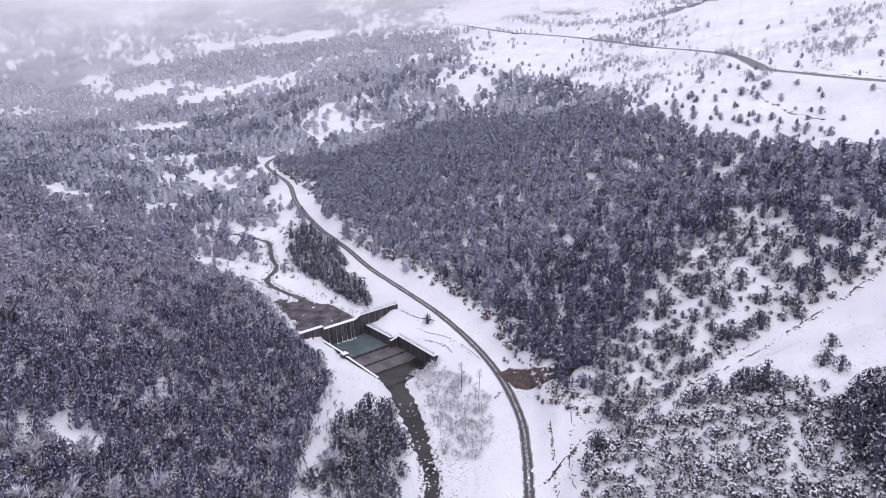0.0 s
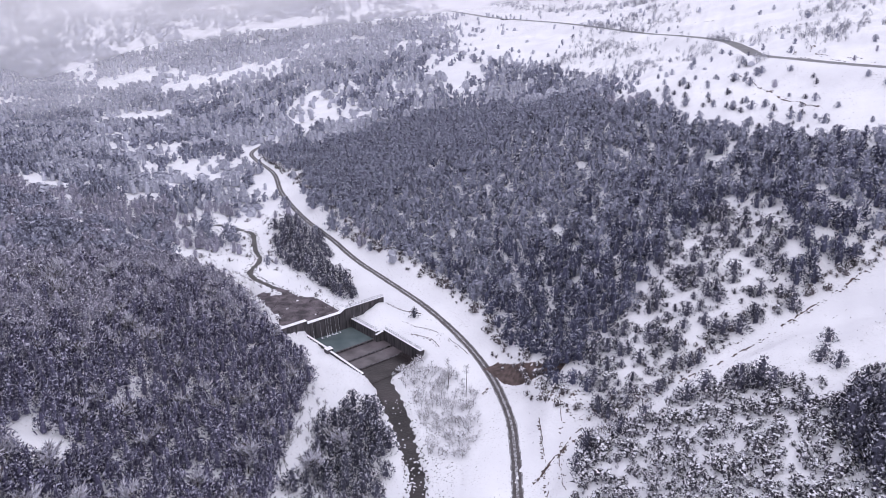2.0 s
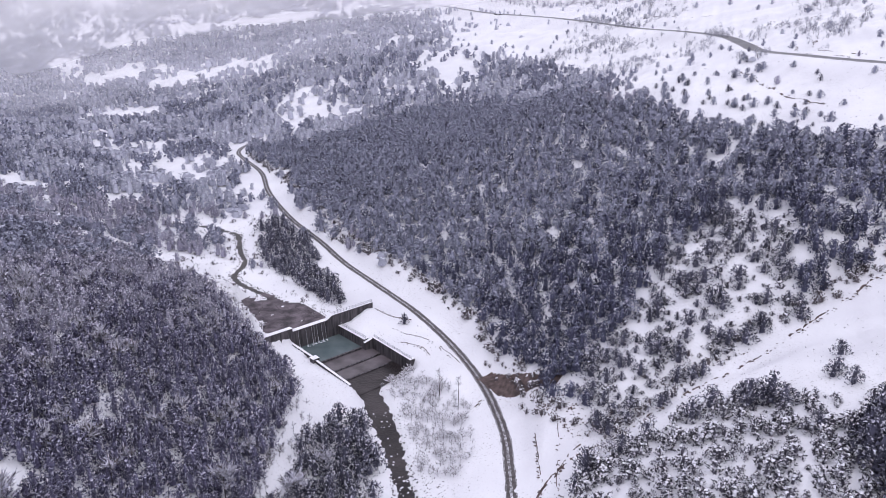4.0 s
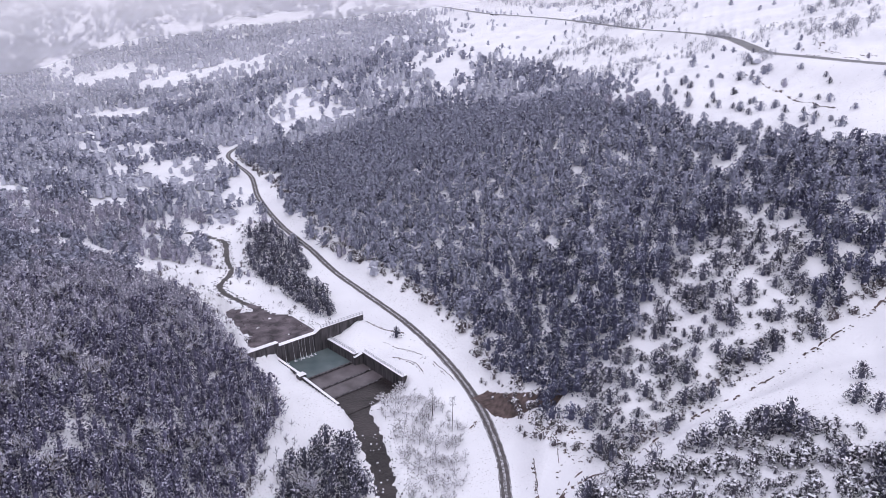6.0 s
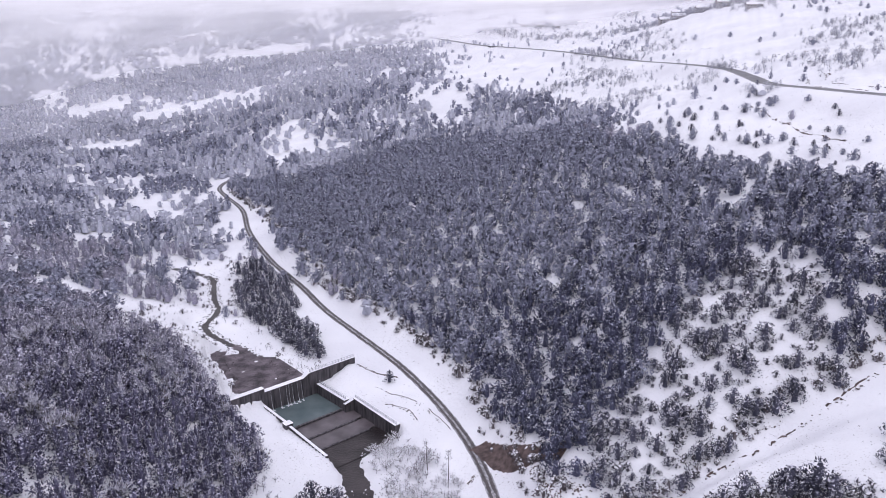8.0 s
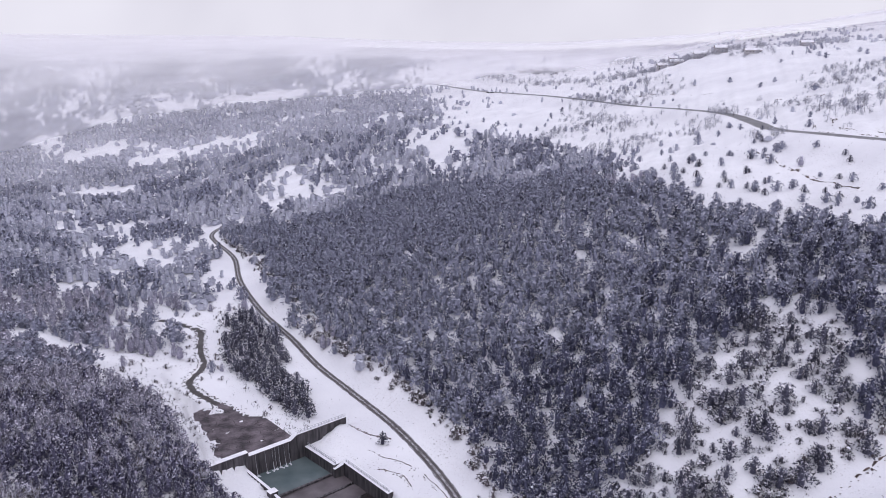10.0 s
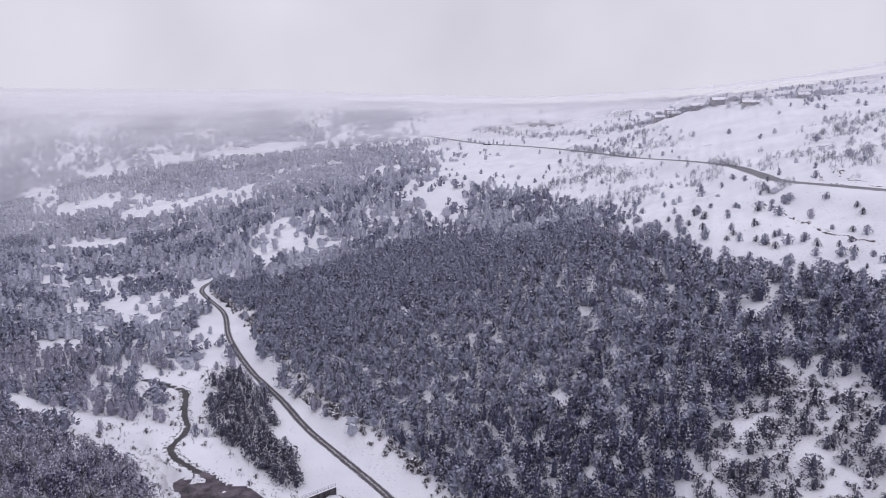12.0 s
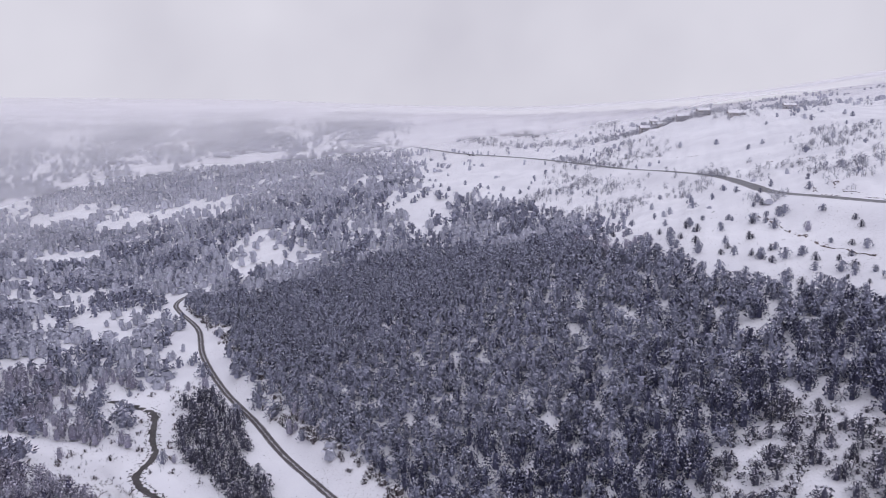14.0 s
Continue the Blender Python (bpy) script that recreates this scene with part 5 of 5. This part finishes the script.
def house(at, turn, wide, deep, tall, wall_mat, label):
    """A gabled house: walls, two roof slopes under snow, windows with panes, a door and a chimney."""
    thing = empty("house", (at[0], at[1], ground_at(*at) - 0.3), turn)
    tagged(thing, label, "house", "farmhouses on the high ground")
    w, d = wide / 2, deep / 2
    rise = deep * 0.28
    bm = bmesh.new()
    v = [bm.verts.new(p) for p in ((-w, -d, -2), (w, -d, -2), (w, d, -2), (-w, d, -2), (-w, -d, tall), (w, -d, tall), (w, d, tall), (-w, d, tall), (-w, 0, tall + rise), (w, 0, tall + rise))]
    for q in ((0, 1, 5, 4), (2, 3, 7, 6), (1, 2, 6, 9, 5), (3, 0, 4, 8, 7), (0, 3, 2, 1), (4, 5, 9, 8), (7, 8, 9, 6)):
        bm.faces.new([v[i] for i in q])
    part("wall", bm, wall_mat, thing)
    for side in (-1, 1):
        for name, mat, lift, thick, over in (("roof", TILES, 0.04, 0.16, 0.6), ("roof_snow", SNOW, 0.24, 0.3, 0.5)):
            bm = bmesh.new()
            e = d + over
            drop = rise * e / d
            ring = []
            for z in (lift, lift + thick):
                ring += [bm.verts.new(p) for p in ((-w - over, 0, tall + rise + z), (w + over, 0, tall + rise + z), (w + over, side * e, tall + rise - drop + z), (-w - over, side * e, tall + rise - drop + z))]
            for q in ((0, 1, 2, 3), (4, 5, 6, 7), (0, 1, 5, 4), (1, 2, 6, 5), (2, 3, 7, 6), (3, 0, 4, 7)):
                bm.faces.new([ring[i] for i in q])
            bmesh.ops.recalc_face_normals(bm, faces=bm.faces)
            part(name, bm, mat, thing, "snow lying on the roof" if mat is SNOW else "")
    n = max(2, int(wide / 3.2))
    for storey in range(max(1, int(tall / 2.7))):
        for i in range(n):
            x, z = -w + wide * (i + 0.5) / n, 0.95 + 2.7 * storey
            win = part("window", box(bmesh.new(), x - 0.6, x + 0.6, -d - 0.06, -d + 0.02, z, z + 1.3), PLASTER, thing)
            part("pane", box(bmesh.new(), x - 0.5, x + 0.5, -d - 0.09, -d - 0.065, z + 0.1, z + 1.2), GLASS_DARK, win)
    part("chimney", box(bmesh.new(), w * 0.4, w * 0.4 + 0.6, 0.3, 0.9, tall, tall + rise + 1.0), BRICKWORK, thing)
    return thing


for at, turn, wide, deep, tall, mat, label in (
    ((198, 1336), 12, 17, 9, 4.5, PLASTER, "long low farmhouse with a snow-covered roof"), ((222, 1318), 20, 10, 6, 2.7, BRICKWORK, "small block-built barn half buried in snow"), ((176, 1350), 5, 12, 7, 3.0, PLASTER, "low grey outbuilding under snow"),
    ((330, 968), -15, 14, 10, 5.5, BRICKWORK, "two-storey block house with a snowy gabled roof"), ((346, 950), -10, 13, 10, 5.8, PLASTER, "two-storey plastered house with a snowy gabled roof"),
    ((310, 990), -8, 15, 9, 5.0, PLASTER, "wide farmhouse with snow on its roof beside bare trees"), ((300, 1012), -5, 11, 9, 5.5, BRICKWORK, "square block house under a snowy roof"),
    ((348, 868), -12, 16, 7, 3.0, PLASTER, "long low shed on the snowy ridge"), ((423, 909), -10, 12, 8, 4.0, BRICKWORK, "low farm building behind bare trees"), ((386, 1238), -12, 12, 9, 5.5, PLASTER, "pale house at the edge of the village"),
    ((-398, 1490), 6, 20, 9, 4.0, PLASTER, "long farmhouse dim in the fog across the valley"), ((-362, 1499), -4, 15, 9, 4.5, BRICKWORK, "block farmhouse dim in the fog across the valley"), ((-338, 1472), 10, 13, 8, 3.0, PLASTER, "low shed in a snowy field across the valley")):
    house(at, turn, wide, deep, tall, mat, label)

# culvert wall where the road crosses a hollow
culvert = empty("culvert", (96, 1052, ground_at(96, 1052) - 1), -62)
tagged(culvert, "low concrete culvert wall beside the road", "culvert")
part("head_wall", box(box(bmesh.new(), -9, -2, -0.5, 0.5, -2, 1.5), 2, 9, -0.5, 0.5, -2, 1.5), CONCRETE, culvert)
part("lintel", box(bmesh.new(), -9.2, 9.2, -0.7, 0.7, 1.5, 2.0), CONCRETE, culvert)
part("snow_cap", box(bmesh.new(), -9.2, 9.2, -0.7, 0.7, 2.0, 2.25), SNOW, culvert)

# mast behind the farmhouses
mast = empty("mast", (542, 1472, ground_at(542, 1472) - 0.5))
tagged(mast, "thin grey steel mast behind the farmhouses", "mast")
pole = Shape()
pole.stem((0, 0, 0), (0, 0, 24), 0.55, 0.3, 0, 8)
pv, pf, pm, pq = pole.done()
obj("pole", pv, pf, STEEL, mast, smooth=True, normals=pq)
part("platform", box(bmesh.new(), -0.9, 0.9, -0.9, 0.9, 18.0, 18.4), STEEL, mast)
part("antenna", box(bmesh.new(), -0.12, 0.12, -0.12, 0.12, 24, 28), STEEL, mast)


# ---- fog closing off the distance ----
# Added shell that glows in sky colours, standing in for lit fog and sky.
GLOWING_FOG, fog_n, fog_l, fog_p = nodes_of("fog")
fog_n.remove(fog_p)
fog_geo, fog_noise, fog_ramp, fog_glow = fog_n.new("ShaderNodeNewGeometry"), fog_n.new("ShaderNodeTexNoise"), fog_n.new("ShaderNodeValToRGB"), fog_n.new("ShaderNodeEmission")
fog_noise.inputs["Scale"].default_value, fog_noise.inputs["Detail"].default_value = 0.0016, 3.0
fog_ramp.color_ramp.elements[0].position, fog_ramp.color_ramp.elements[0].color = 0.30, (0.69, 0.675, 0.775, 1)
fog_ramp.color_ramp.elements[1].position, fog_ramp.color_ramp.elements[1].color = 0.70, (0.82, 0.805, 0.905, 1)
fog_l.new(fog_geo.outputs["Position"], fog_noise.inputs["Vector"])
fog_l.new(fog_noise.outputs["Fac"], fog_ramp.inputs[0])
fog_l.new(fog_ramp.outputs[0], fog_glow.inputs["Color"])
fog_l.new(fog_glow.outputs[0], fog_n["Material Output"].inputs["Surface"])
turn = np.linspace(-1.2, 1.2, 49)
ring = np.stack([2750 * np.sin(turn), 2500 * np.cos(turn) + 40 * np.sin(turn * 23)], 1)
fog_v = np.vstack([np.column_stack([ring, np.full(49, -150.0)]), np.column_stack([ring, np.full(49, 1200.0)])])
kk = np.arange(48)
tagged(obj("backdrop", fog_v, np.stack([kk, kk + 1, kk + 50, kk + 49], 1), GLOWING_FOG, smooth=True), "glowing shell imitating pale lilac fog beyond the far hills", "fog", kind="structure")

# added sheet imitating haze over the farthest slopes, thickening with distance, lit by the sky like the snow
HAZE_SHEET, mist_n, mist_l, mist_p = nodes_of("haze_sheet")
mist_n.remove(mist_p)
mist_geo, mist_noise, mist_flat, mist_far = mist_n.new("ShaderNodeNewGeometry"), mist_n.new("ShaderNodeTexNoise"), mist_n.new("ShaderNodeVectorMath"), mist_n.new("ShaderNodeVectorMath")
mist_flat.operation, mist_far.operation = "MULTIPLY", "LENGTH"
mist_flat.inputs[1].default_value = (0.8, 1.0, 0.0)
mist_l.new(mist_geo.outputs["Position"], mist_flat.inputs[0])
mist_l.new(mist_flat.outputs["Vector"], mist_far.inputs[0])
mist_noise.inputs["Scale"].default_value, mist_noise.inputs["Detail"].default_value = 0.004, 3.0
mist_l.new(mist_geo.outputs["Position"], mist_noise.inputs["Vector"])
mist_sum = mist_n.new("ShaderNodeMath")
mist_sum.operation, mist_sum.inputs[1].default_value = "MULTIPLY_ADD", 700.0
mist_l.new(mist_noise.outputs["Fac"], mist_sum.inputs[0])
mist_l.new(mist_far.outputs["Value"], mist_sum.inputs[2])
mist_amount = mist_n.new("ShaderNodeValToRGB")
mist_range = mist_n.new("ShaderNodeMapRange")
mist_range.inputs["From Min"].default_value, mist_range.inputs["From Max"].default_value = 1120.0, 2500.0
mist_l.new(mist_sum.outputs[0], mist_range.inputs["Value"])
# Opacity ramp by distance from the origin imitates haze.
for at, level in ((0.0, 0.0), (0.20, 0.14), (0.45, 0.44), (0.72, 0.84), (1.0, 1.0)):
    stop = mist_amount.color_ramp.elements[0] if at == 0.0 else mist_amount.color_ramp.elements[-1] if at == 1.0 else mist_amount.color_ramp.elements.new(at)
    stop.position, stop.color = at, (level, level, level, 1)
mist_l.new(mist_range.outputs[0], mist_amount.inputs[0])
mist_clear, mist_white, mist_through = mist_n.new("ShaderNodeBsdfTransparent"), mist_n.new("ShaderNodeBsdfDiffuse"), mist_n.new("ShaderNodeBsdfTranslucent")
mist_body, mist_mix = mist_n.new("ShaderNodeMixShader"), mist_n.new("ShaderNodeMixShader")
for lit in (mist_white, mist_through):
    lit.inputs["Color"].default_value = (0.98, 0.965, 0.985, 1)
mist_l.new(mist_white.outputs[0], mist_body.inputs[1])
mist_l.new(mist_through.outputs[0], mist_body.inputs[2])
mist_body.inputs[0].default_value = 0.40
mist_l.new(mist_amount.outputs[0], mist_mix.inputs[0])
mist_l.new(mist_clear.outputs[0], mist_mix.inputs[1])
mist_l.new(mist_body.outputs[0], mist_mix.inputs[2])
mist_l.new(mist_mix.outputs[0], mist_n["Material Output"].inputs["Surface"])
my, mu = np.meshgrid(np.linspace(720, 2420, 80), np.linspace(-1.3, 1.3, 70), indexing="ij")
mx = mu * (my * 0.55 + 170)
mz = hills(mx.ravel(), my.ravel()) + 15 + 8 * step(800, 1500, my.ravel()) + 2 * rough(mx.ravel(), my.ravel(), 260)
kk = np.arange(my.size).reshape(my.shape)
tagged(obj("backdrop_2", np.column_stack([mx.ravel(), my.ravel(), mz]), np.stack([kk[:-1, :-1], kk[:-1, 1:], kk[1:, 1:], kk[1:, :-1]], -1).reshape(-1, 4), HAZE_SHEET, smooth=True), "thin pale sheet imitating haze over the farthest slopes", "fog", kind="structure")
